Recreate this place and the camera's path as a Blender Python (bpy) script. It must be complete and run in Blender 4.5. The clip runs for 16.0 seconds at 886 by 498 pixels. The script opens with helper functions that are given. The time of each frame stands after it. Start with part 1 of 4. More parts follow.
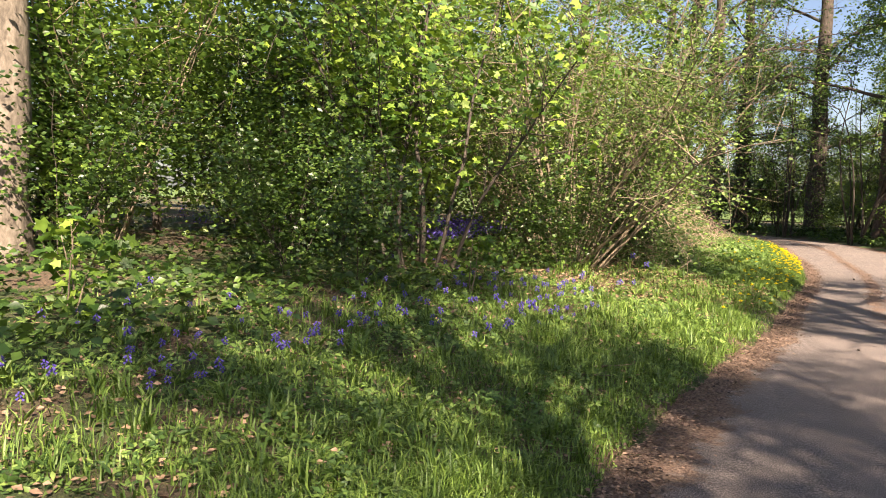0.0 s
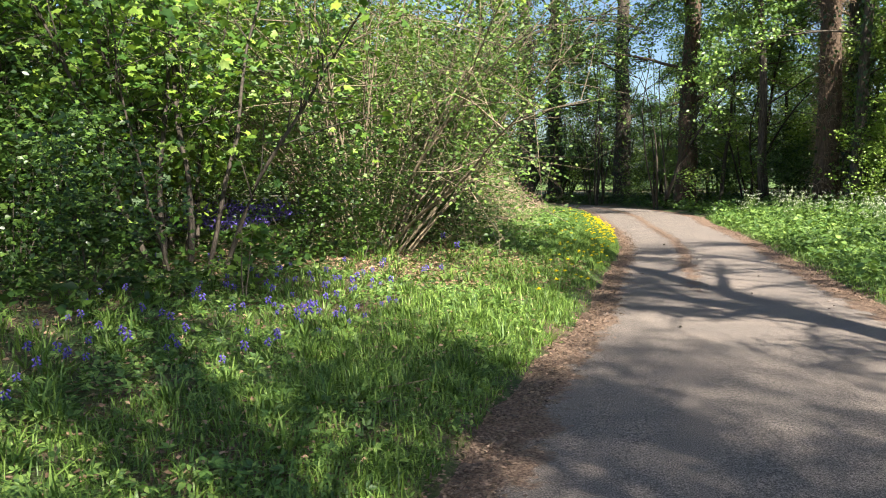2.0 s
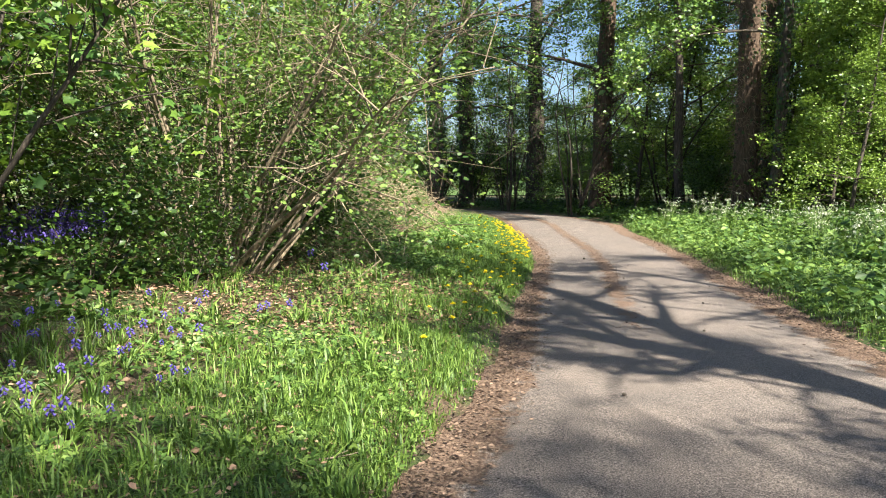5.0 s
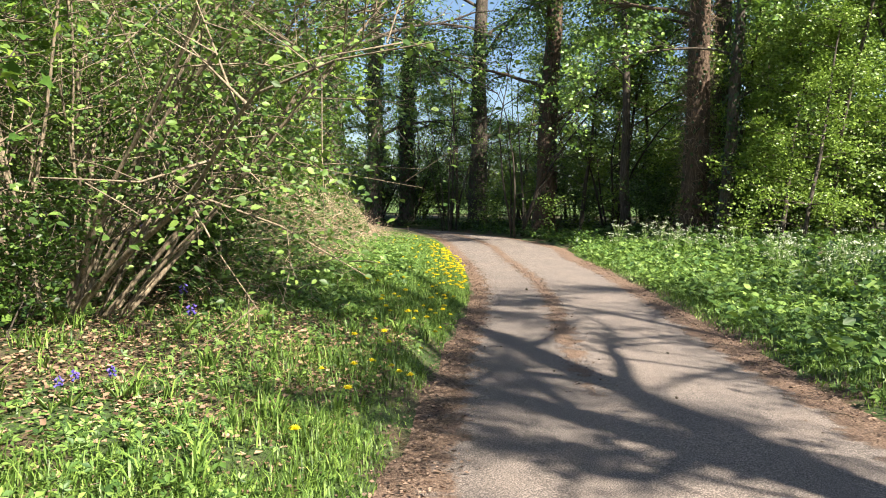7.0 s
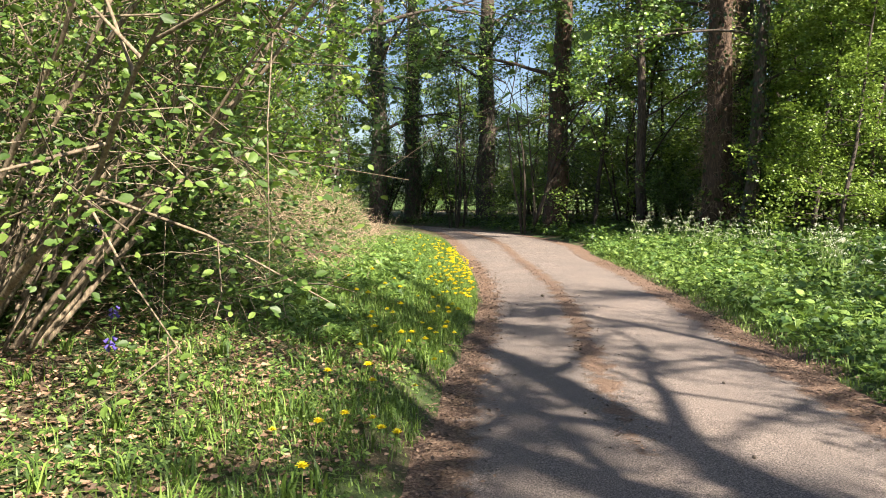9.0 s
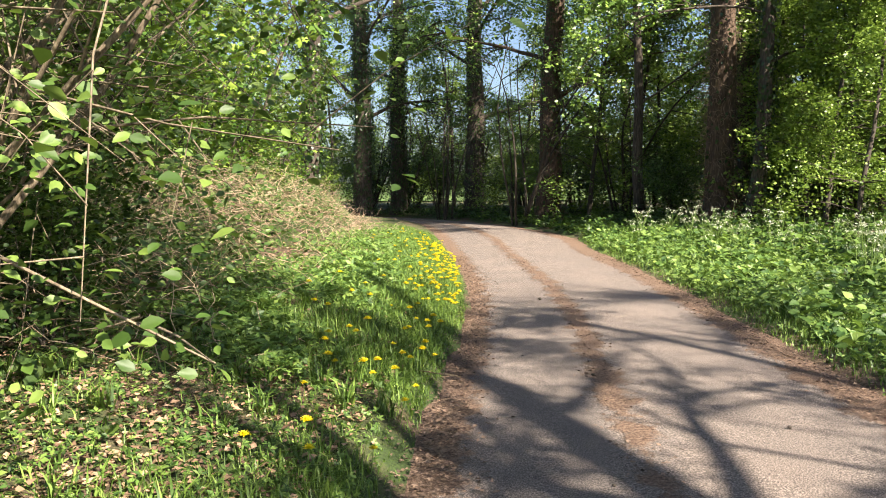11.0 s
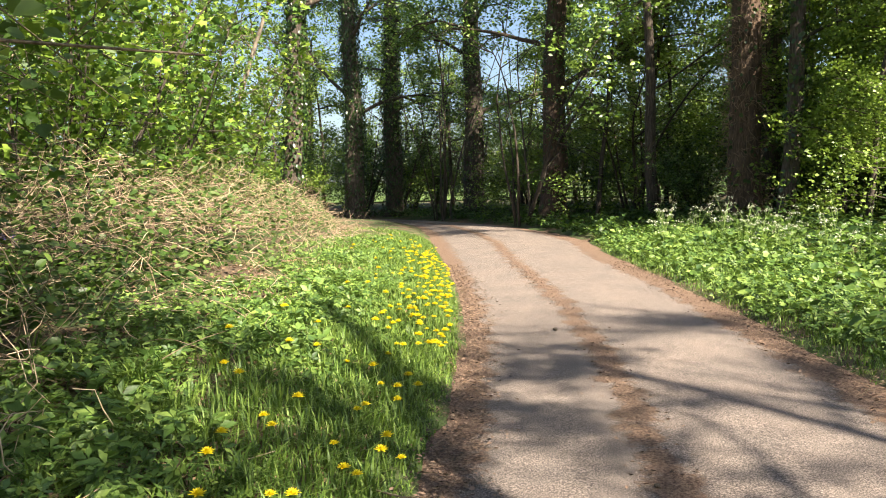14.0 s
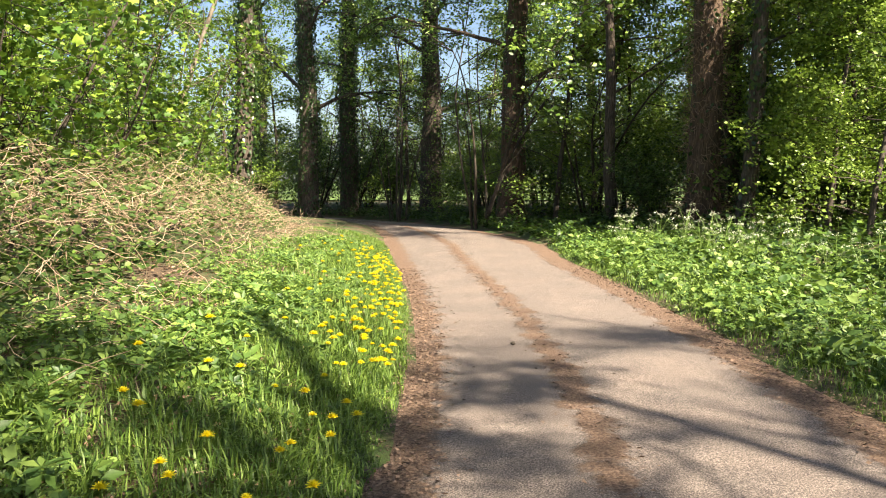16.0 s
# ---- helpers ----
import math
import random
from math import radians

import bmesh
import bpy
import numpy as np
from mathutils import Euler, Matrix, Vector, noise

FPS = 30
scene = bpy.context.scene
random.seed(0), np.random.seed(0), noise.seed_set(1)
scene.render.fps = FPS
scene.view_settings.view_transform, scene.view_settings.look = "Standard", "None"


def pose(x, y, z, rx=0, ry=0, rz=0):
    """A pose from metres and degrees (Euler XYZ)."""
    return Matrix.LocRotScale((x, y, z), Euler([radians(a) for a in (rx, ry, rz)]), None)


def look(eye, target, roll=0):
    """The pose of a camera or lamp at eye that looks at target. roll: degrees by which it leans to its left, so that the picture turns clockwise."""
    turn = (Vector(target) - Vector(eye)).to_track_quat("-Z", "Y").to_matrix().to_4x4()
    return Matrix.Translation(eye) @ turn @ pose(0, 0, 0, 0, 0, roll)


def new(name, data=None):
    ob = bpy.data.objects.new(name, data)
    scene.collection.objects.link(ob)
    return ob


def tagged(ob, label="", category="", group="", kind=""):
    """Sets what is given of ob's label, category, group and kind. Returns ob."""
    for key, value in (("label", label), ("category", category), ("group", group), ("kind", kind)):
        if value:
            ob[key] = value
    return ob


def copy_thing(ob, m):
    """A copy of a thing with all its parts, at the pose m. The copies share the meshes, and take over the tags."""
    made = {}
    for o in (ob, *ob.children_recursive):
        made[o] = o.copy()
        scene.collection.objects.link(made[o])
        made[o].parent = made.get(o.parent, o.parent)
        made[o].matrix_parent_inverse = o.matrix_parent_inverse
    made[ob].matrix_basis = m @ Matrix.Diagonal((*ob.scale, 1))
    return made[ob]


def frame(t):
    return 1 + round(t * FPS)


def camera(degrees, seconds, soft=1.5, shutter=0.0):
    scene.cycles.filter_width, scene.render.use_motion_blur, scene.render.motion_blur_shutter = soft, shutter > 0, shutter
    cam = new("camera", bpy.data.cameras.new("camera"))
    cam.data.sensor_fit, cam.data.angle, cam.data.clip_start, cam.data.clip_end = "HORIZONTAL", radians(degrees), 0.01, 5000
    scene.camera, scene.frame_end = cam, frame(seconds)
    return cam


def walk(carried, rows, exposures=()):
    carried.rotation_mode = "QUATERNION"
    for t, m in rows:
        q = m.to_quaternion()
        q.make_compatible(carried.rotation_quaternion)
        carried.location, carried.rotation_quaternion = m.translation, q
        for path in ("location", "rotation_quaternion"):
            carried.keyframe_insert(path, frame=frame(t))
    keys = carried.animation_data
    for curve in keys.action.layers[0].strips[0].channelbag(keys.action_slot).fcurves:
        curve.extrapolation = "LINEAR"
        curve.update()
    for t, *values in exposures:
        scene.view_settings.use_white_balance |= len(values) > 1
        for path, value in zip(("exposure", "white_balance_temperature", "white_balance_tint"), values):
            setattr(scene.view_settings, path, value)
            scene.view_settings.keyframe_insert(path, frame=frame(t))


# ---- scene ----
cam = camera(58.31, 16.0, soft=1.0)
PATH = [
    (0.0, (0.069, 0.007, 1.316), (-3.717, 9.241, 0.681), 1.80),
    (0.5, (0.051, 0.296, 1.331), (-2.723, 9.885, 0.735), 0.82),
    (1.0, (0.097, 0.657, 1.305), (-2.321, 10.336, 0.624), 1.38),
    (1.5, (0.090, 0.997, 1.293), (-2.032, 10.732, 0.445), 0.73),
    (2.0, (0.073, 1.335, 1.300), (-1.658, 11.146, 0.438), -0.76),
    (2.5, (0.088, 1.715, 1.289), (-1.428, 11.558, 0.394), -0.08),
    (3.0, (0.059, 2.074, 1.270), (-1.215, 11.947, 0.315), -0.43),
    (3.5, (0.044, 2.421, 1.262), (-0.976, 12.322, 0.299), -0.86),
    (5.8, (0.212, 4.290, 1.302), (-0.089, 14.262, 0.617), 0.12),
    (6.0, (0.228, 4.449, 1.318), (0.105, 14.427, 0.664), -0.03),
    (6.5, (0.293, 4.813, 1.309), (0.351, 14.794, 0.688), 0.77),
    (7.0, (0.314, 5.186, 1.307), (0.347, 15.168, 0.709), 0.83),
    (7.5, (0.322, 5.532, 1.318), (0.362, 15.517, 0.773), 0.12),
    (8.0, (0.379, 5.872, 1.308), (0.267, 15.855, 0.731), 0.72),
    (8.5, (0.382, 6.207, 1.295), (0.224, 16.184, 0.638), 0.78),
    (9.0, (0.383, 6.516, 1.312), (0.302, 16.494, 0.660), 0.14),
    (9.5, (0.426, 6.892, 1.310), (0.358, 16.872, 0.682), 0.68),
    (9.7, (0.432, 7.021, 1.297), (0.403, 17.001, 0.663), 0.86),
    (11.8, (0.531, 8.506, 1.284), (0.582, 18.470, 0.444), -0.85),
    (12.0, (0.548, 8.648, 1.293), (0.517, 18.612, 0.445), -0.53),
    (12.5, (0.544, 8.981, 1.295), (0.433, 18.948, 0.488), -1.30),
    (13.0, (0.543, 9.316, 1.295), (0.508, 19.284, 0.495), -2.24),
    (13.5, (0.606, 9.663, 1.290), (0.526, 19.631, 0.496), -1.34),
    (14.0, (0.619, 9.957, 1.297), (0.636, 19.927, 0.519), -1.36),
    (14.5, (0.638, 10.198, 1.297), (0.730, 20.171, 0.571), -0.68),
    (15.0, (0.681, 10.406, 1.291), (0.712, 20.381, 0.590), 0.11),
    (15.5, (0.656, 10.513, 1.308), (0.879, 20.485, 0.589), -0.38),
    (16.0, (0.669, 10.534, 1.297), (1.239, 20.487, 0.515), -0.02),
]
walk(cam, [(t, look(e, g, r)) for t, e, g, r in PATH], exposures=[
    (0.0, 1.92, 7000, 20), (1.5, 1.84, 6300, 10), (3.5, 1.88, 6000, 6), (7.0, 1.8, 6250, 9), (9.5, 1.82, 6450, 13), (12.5, 1.93, 6500, 11), (16.0, 1.98, 6900, 11)])

# ---- light ----
SUN_TO = Vector((0.62, -0.78, 0.86)).normalized()  # towards the sun: behind the walker, over the right shoulder
sun = new("sun", bpy.data.lights.new("sun", "SUN"))
sun.matrix_world = look(SUN_TO * 60, (0, 0, 0))
sun.data.energy, sun.data.angle, sun.data.color = 5.0, radians(0.55), (1.0, 0.9, 0.73)
world = bpy.data.worlds.new("world")
scene.world = world
world.use_nodes = True
sky = world.node_tree.nodes.new("ShaderNodeTexSky")
sky.sky_type, sky.sun_disc = "NISHITA", False
sky.dust_density, sky.air_density, sky.ozone_density = 1.6, 1.0, 2.0
sky.sun_elevation = math.asin(SUN_TO.z)
sky.sun_rotation = math.atan2(SUN_TO.x, SUN_TO.y)
world.node_tree.links.new(sky.outputs[0], world.node_tree.nodes["Background"].inputs[0])
world.node_tree.nodes["Background"].inputs[1].default_value = 0.05


# ---- materials ----
def base_material(name):
    mat = bpy.data.materials.new(name)
    mat.use_nodes = True
    return mat, mat.node_tree.nodes, mat.node_tree.links, mat.node_tree.nodes["Principled BSDF"]


def ramp(nodes, stops):
    r = nodes.new("ShaderNodeValToRGB")
    while len(r.color_ramp.elements) < len(stops):
        r.color_ramp.elements.new(0.5)
    for el, (p, c) in zip(r.color_ramp.elements, stops):
        el.position, el.color = p, (*c, 1)
    return r


def noise_node(nodes, links, scale, detail=5, vector=None, rough=0.55):
    n = nodes.new("ShaderNodeTexNoise")
    n.inputs["Scale"].default_value, n.inputs["Detail"].default_value, n.inputs["Roughness"].default_value = scale, detail, rough
    if vector is not None:
        links.new(vector, n.inputs["Vector"])
    return n


def blend(nodes, links, fac, a, b, mode="MIX"):
    m = nodes.new("ShaderNodeMix")
    m.data_type, m.blend_type = "RGBA", mode
    for sock, v in ((m.inputs[0], fac), (m.inputs[6], a), (m.inputs[7], b)):
        if isinstance(v, (int, float)):
            sock.default_value = v
        elif isinstance(v, tuple):
            sock.default_value = (*v, 1)
        else:
            links.new(v, sock)
    return m.outputs[2]


def leaf_material(name, dark, mid, light, through_light=0.42, gloss=0.38):
    """Thin leaves: each one has its own green, and light passes through."""
    mat, nodes, links, bsdf = base_material(name)
    geo = nodes.new("ShaderNodeNewGeometry")
    r = ramp(nodes, [(0.0, dark), (0.5, mid), (1.0, light)])
    links.new(geo.outputs["Random Per Island"], r.inputs[0])
    tex = nodes.new("ShaderNodeTexCoord")
    n = noise_node(nodes, links, 35.0, 3, tex.outputs["Object"])
    col = blend(nodes, links, 0.35, r.outputs[0], n.outputs[0], "OVERLAY")
    links.new(col, bsdf.inputs["Base Color"])
    bsdf.inputs["Roughness"].default_value = gloss
    bsdf.inputs["Specular IOR Level"].default_value = 0.5
    tl = nodes.new("ShaderNodeBsdfTranslucent")
    warm = blend(nodes, links, 0.5, col, tuple(min(1.0, c * k) for c, k in zip(light, (1.02, 1.15, 0.6))))
    links.new(warm, tl.inputs[0])
    mix = nodes.new("ShaderNodeMixShader")
    mix.inputs[0].default_value = through_light
    links.new(bsdf.outputs[0], mix.inputs[1])
    links.new(tl.outputs[0], mix.inputs[2])
    links.new(mix.outputs[0], nodes["Material Output"].inputs[0])
    return mat


def bark_material(name, a, b, c, scale=1.0, ridge=0.6, stretch=0.16):
    mat, nodes, links, bsdf = base_material(name)
    tex = nodes.new("ShaderNodeTexCoord")
    mp = nodes.new("ShaderNodeMapping")
    mp.inputs["Scale"].default_value = (1, 1, stretch)
    links.new(tex.outputs["Object"], mp.inputs[0])
    n1 = noise_node(nodes, links, 28 * scale, 6, mp.outputs[0], 0.65)
    n2 = noise_node(nodes, links, 2.2 * scale, 4, tex.outputs["Object"])
    r = ramp(nodes, [(0.32, a), (0.52, b), (0.72, c)])
    links.new(n1.outputs[0], r.inputs[0])
    col = blend(nodes, links, 0.55, r.outputs[0], n2.outputs[0], "OVERLAY")
    links.new(col, bsdf.inputs["Base Color"])
    bump = nodes.new("ShaderNodeBump")
    bump.inputs["Strength"].default_value, bump.inputs["Distance"].default_value = ridge, 0.05
    links.new(n1.outputs[0], bump.inputs["Height"])
    links.new(bump.outputs[0], bsdf.inputs["Normal"])
    bsdf.inputs["Roughness"].default_value = 0.9
    return mat


def plain_material(name, dark, light, rough=0.7):
    """Small loose bits, each with its own shade between two colours."""
    mat, nodes, links, bsdf = base_material(name)
    geo = nodes.new("ShaderNodeNewGeometry")
    r = ramp(nodes, [(0.0, dark), (1.0, light)])
    links.new(geo.outputs["Random Per Island"], r.inputs[0])
    links.new(r.outputs[0], bsdf.inputs["Base Color"])
    bsdf.inputs["Roughness"].default_value = rough
    return mat


def ground_material():
    """Woodland soil: dark humus, leaf litter and patches of moss and short green."""
    mat, nodes, links, bsdf = base_material("woodland_soil")
    tex = nodes.new("ShaderNodeTexCoord")
    n1 = noise_node(nodes, links, 42, 6, tex.outputs["Object"], 0.7)
    n2 = noise_node(nodes, links, 1.1, 5, tex.outputs["Object"], 0.6)
    soil = ramp(nodes, [(0.3, (0.035, 0.024, 0.015)), (0.5, (0.10, 0.065, 0.04)), (0.7, (0.24, 0.16, 0.10))])
    links.new(n1.outputs[0], soil.inputs[0])
    moss = ramp(nodes, [(0.3, (0.02, 0.035, 0.008)), (0.7, (0.07, 0.115, 0.022))])
    links.new(n1.outputs[0], moss.inputs[0])
    mask = ramp(nodes, [(0.42, (0, 0, 0)), (0.55, (1, 1, 1))])
    links.new(n2.outputs[0], mask.inputs[0])
    links.new(blend(nodes, links, mask.outputs[0], soil.outputs[0], moss.outputs[0]), bsdf.inputs["Base Color"])
    bump = nodes.new("ShaderNodeBump")
    bump.inputs["Strength"].default_value, bump.inputs["Distance"].default_value = 0.7, 0.04
    links.new(n1.outputs[0], bump.inputs["Height"])
    links.new(bump.outputs[0], bsdf.inputs["Normal"])
    bsdf.inputs["Roughness"].default_value = 0.95
    return mat


def road_material():
    """Worn asphalt with earth washed over both margins and along the middle."""
    mat, nodes, links, bsdf = base_material("worn_asphalt")
    tex = nodes.new("ShaderNodeTexCoord")
    uv = nodes.new("ShaderNodeSeparateXYZ")
    links.new(tex.outputs["UV"], uv.inputs[0])
    grit = noise_node(nodes, links, 130, 4, tex.outputs["Object"], 0.75)
    patch = noise_node(nodes, links, 1.3, 5, tex.outputs["Object"], 0.6)
    ragged = noise_node(nodes, links, 3.6, 7, tex.outputs["Object"], 0.72)
    crumb = noise_node(nodes, links, 55, 5, tex.outputs["Object"], 0.75)
    tar = ramp(nodes, [(0.36, (0.027, 0.024, 0.023)), (0.5, (0.148, 0.126, 0.116)), (0.64, (0.4, 0.348, 0.317))])
    links.new(grit.outputs[0], tar.inputs[0])
    wear = ramp(nodes, [(0.3, (0.36, 0.35, 0.35)), (0.7, (0.66, 0.60, 0.55))])
    links.new(patch.outputs[0], wear.inputs[0])
    asphalt = blend(nodes, links, 0.6, tar.outputs[0], wear.outputs[0], "OVERLAY")
    earth = ramp(nodes, [(0.3, (0.035, 0.022, 0.016)), (0.46, (0.135, 0.084, 0.06)), (0.6, (0.27, 0.185, 0.135)), (0.78, (0.46, 0.355, 0.28))])
    links.new(crumb.outputs[0], earth.inputs[0])

    def calc(op, a, b=None):
        m = nodes.new("ShaderNodeMath")
        m.operation = op
        for sock, v in zip(m.inputs, (a, b)):
            if isinstance(v, (int, float)):
                sock.default_value = v
            elif v is not None:
                links.new(v, sock)
        return m.outputs[0]

    def band(dist, half):
        """1 within half of a line, ragged at its rim."""
        wob = calc("MULTIPLY", calc("SUBTRACT", ragged.outputs[0], 0.5), 0.75)
        edge = calc("SUBTRACT", half, calc("ADD", dist, wob))
        m = nodes.new("ShaderNodeClamp")
        links.new(calc("MULTIPLY", calc("ADD", edge, 0.03), 12.0), m.inputs[0])
        return m.outputs[0]

    u, v = uv.outputs[0], uv.outputs[1]
    left = band(u, 0.34)
    right = band(calc("SUBTRACT", 2.95, u), 0.42)
    start = nodes.new("ShaderNodeMapRange")
    start.inputs[1].default_value, start.inputs[2].default_value = 8.8, 12.5
    start.inputs[3].default_value, start.inputs[4].default_value = -0.12, 0.105
    links.new(v, start.inputs[0])
    middle = band(calc("ABSOLUTE", calc("SUBTRACT", u, 1.2)), start.outputs[0])
    mask = calc("MAXIMUM", calc("MAXIMUM", left, right), middle)
    links.new(blend(nodes, links, mask, asphalt, earth.outputs[0]), bsdf.inputs["Base Color"])
    height = calc("ADD", calc("MULTIPLY", grit.outputs[0], 0.35), calc("MULTIPLY", calc("MULTIPLY", crumb.outputs[0], mask), 1.6))
    bump = nodes.new("ShaderNodeBump")
    bump.inputs["Strength"].default_value, bump.inputs["Distance"].default_value = 0.8, 0.018
    links.new(height, bump.inputs["Height"])
    links.new(bump.outputs[0], bsdf.inputs["Normal"])
    bsdf.inputs["Roughness"].default_value = 0.85
    bsdf.inputs["Specular IOR Level"].default_value = 0.3
    return mat


M_SOIL = ground_material()
M_ROAD = road_material()
M_GRASS = leaf_material("grass_blades", (0.035, 0.075, 0.014), (0.105, 0.185, 0.028), (0.23, 0.33, 0.065), 0.22, 0.5)
M_WEED = leaf_material("verge_weeds", (0.035, 0.08, 0.02), (0.1, 0.185, 0.035), (0.24, 0.34, 0.075), 0.25, 0.52)
M_HAZEL = leaf_material("hazel_leaf", (0.035, 0.075, 0.012), (0.08, 0.145, 0.024), (0.19, 0.275, 0.055), 0.26, 0.52)
M_MAPLE = leaf_material("sycamore_leaf", (0.03, 0.08, 0.012), (0.075, 0.155, 0.02), (0.27, 0.38, 0.05), 0.28, 0.52)
# thicket greens set extra dark: part of the wood's shade is in the colour
M_SHADE_LEAF = leaf_material("shade_darkened_leaf", (0.012, 0.032, 0.007), (0.035, 0.075, 0.013), (0.12, 0.2, 0.034), 0.2, 0.4)
M_CROWN = leaf_material("crown_leaf", (0.025, 0.06, 0.01), (0.08, 0.15, 0.024), (0.24, 0.36, 0.06), 0.27, 0.4)
M_YOUNG = leaf_material("young_tree_leaf", (0.055, 0.1, 0.015), (0.13, 0.205, 0.032), (0.27, 0.37, 0.07), 0.28, 0.42)
M_IVY = leaf_material("ivy_leaf", (0.012, 0.03, 0.008), (0.025, 0.055, 0.014), (0.05, 0.09, 0.02), 0.15, 0.35)
M_BRAMBLE = leaf_material("bramble_leaf", (0.035, 0.07, 0.015), (0.07, 0.125, 0.03), (0.14, 0.19, 0.05), 0.3, 0.45)
M_BARK = bark_material("grey_brown_bark", (0.02, 0.016, 0.012), (0.07, 0.054, 0.042), (0.15, 0.12, 0.095))
M_RED_BARK = bark_material("red_brown_bark", (0.025, 0.016, 0.011), (0.085, 0.054, 0.037), (0.17, 0.115, 0.08))
M_PALE_BARK = bark_material("pale_smooth_bark", (0.07, 0.056, 0.042), (0.17, 0.14, 0.108), (0.3, 0.25, 0.2), 0.5, 0.35, 0.5)
M_STEM = bark_material("hazel_stem", (0.07, 0.052, 0.034), (0.19, 0.148, 0.1), (0.36, 0.29, 0.2), 2.0, 0.2)
M_DARK_STEM = bark_material("dark_stem", (0.02, 0.016, 0.012), (0.055, 0.043, 0.033), (0.12, 0.095, 0.072), 2.0, 0.2)
M_CANE = plain_material("dead_cane", (0.12, 0.07, 0.045), (0.56, 0.43, 0.3))
M_SPROUT = plain_material("dry_twig", (0.05, 0.03, 0.02), (0.36, 0.25, 0.165))
M_LITTER = plain_material("dead_leaf", (0.06, 0.034, 0.02), (0.44, 0.28, 0.18))
M_GRIT = plain_material("grit_and_bark", (0.04, 0.026, 0.018), (0.3, 0.2, 0.14))
M_BLUE = plain_material("bluebell_flower", (0.05, 0.036, 0.22), (0.13, 0.09, 0.4), 0.55)
M_YELLOW = plain_material("dandelion_flower", (0.78, 0.62, 0.01), (0.9, 0.8, 0.03), 0.6)
M_WHITE = plain_material("umbel_flower", (0.5, 0.54, 0.38), (0.74, 0.75, 0.6), 0.6)
M_GREEN_STEM = plain_material("green_stalk", (0.09, 0.16, 0.03), (0.18, 0.27, 0.06), 0.5)


# ---- mesh helpers ----
class Buf:
    """Vertices and faces gathered from many small pieces, for one mesh."""

    def __init__(self):
        self.v, self.f, self.n = [], {3: [], 4: []}, 0

    def add(self, verts, faces):
        verts = np.asarray(verts, float).reshape(-1, 3)
        for fc in faces if isinstance(faces, (list, tuple)) else [faces]:
            fc = np.asarray(fc, np.int64)
            if len(fc):
                self.f[fc.shape[1]].append(fc + self.n)
        self.v.append(verts)
        self.n += len(verts)

    def tube(self, pts, radii, sides=6, wobble=0.0, rng=None):
        pts, radii = np.asarray(pts, float), np.asarray(radii, float)
        tan = np.gradient(pts, axis=0)
        tan /= np.linalg.norm(tan, axis=1)[:, None] + 1e-9
        ref = np.where(np.abs(tan[:, 2:3]) > 0.9, (1.0, 0.0, 0.0), (0.0, 0.0, 1.0))
        a = np.cross(tan, ref)
        a /= np.linalg.norm(a, axis=1)[:, None] + 1e-9
        b = np.cross(tan, a)
        ang = np.linspace(0, 2 * np.pi, sides, endpoint=False)
        rr = radii[:, None] * (1 + (rng.normal(0, wobble, (len(pts), sides)) if wobble else 0))
        ring = pts[:, None] + rr[..., None] * (np.cos(ang)[None, :, None] * a[:, None] + np.sin(ang)[None, :, None] * b[:, None])
        i, j = np.meshgrid(np.arange(len(pts) - 1), np.arange(sides), indexing="ij")
        k = (j + 1) % sides
        quads = np.stack([i * sides + j, i * sides + k, (i + 1) * sides + k, (i + 1) * sides + j], -1).reshape(-1, 4)
        self.add(ring, quads)

    def leaves(self, pos, along, normal, size, shape):
        """One leaf of the given shape at each place, lying along one way and facing another."""
        tv, tf = shape
        along = along / (np.linalg.norm(along, axis=1)[:, None] + 1e-9)
        side = np.cross(normal, along)
        side /= np.linalg.norm(side, axis=1)[:, None] + 1e-9
        up = np.cross(along, side)
        s = size[:, None, None]
        v = pos[:, None] + s * (tv[None, :, 0:1] * along[:, None] + tv[None, :, 1:2] * side[:, None] + tv[None, :, 2:3] * up[:, None])
        off = (np.arange(len(pos)) * len(tv))[:, None, None]
        self.add(v, [(np.asarray(fc)[None] + off).reshape(-1, np.asarray(fc).shape[1]) for fc in tf])

    def mesh(self, name, mat, smooth=False):
        me = bpy.data.meshes.new(name)
        v = np.concatenate(self.v) if self.v else np.zeros((0, 3))
        tri = np.concatenate(self.f[3]) if self.f[3] else np.zeros((0, 3), np.int64)
        quad = np.concatenate(self.f[4]) if self.f[4] else np.zeros((0, 4), np.int64)
        me.vertices.add(len(v))
        me.vertices.foreach_set("co", v.ravel().astype(np.float32))
        loops = np.concatenate([tri.ravel(), quad.ravel()]).astype(np.int32)
        me.loops.add(len(loops))
        me.loops.foreach_set("vertex_index", loops)
        me.polygons.add(len(tri) + len(quad))
        starts = np.concatenate([np.arange(len(tri)) * 3, len(tri) * 3 + np.arange(len(quad)) * 4]).astype(np.int32)
        me.polygons.foreach_set("loop_start", starts)
        if smooth:
            me.polygons.foreach_set("use_smooth", np.ones(len(starts), bool))
        me.update(calc_edges=True)
        me.materials.append(mat)
        return me


def part(name, buf, mat, parent, label="", smooth=False):
    ob = new(name, buf.mesh(name, mat, smooth))
    ob.parent = parent
    return tagged(ob, label)


def place_at(ob, x, y, z, rz=0.0, s=1.0):
    ob.matrix_basis = pose(x, y, z, 0, 0, rz) @ Matrix.Scale(s, 4)
    return ob


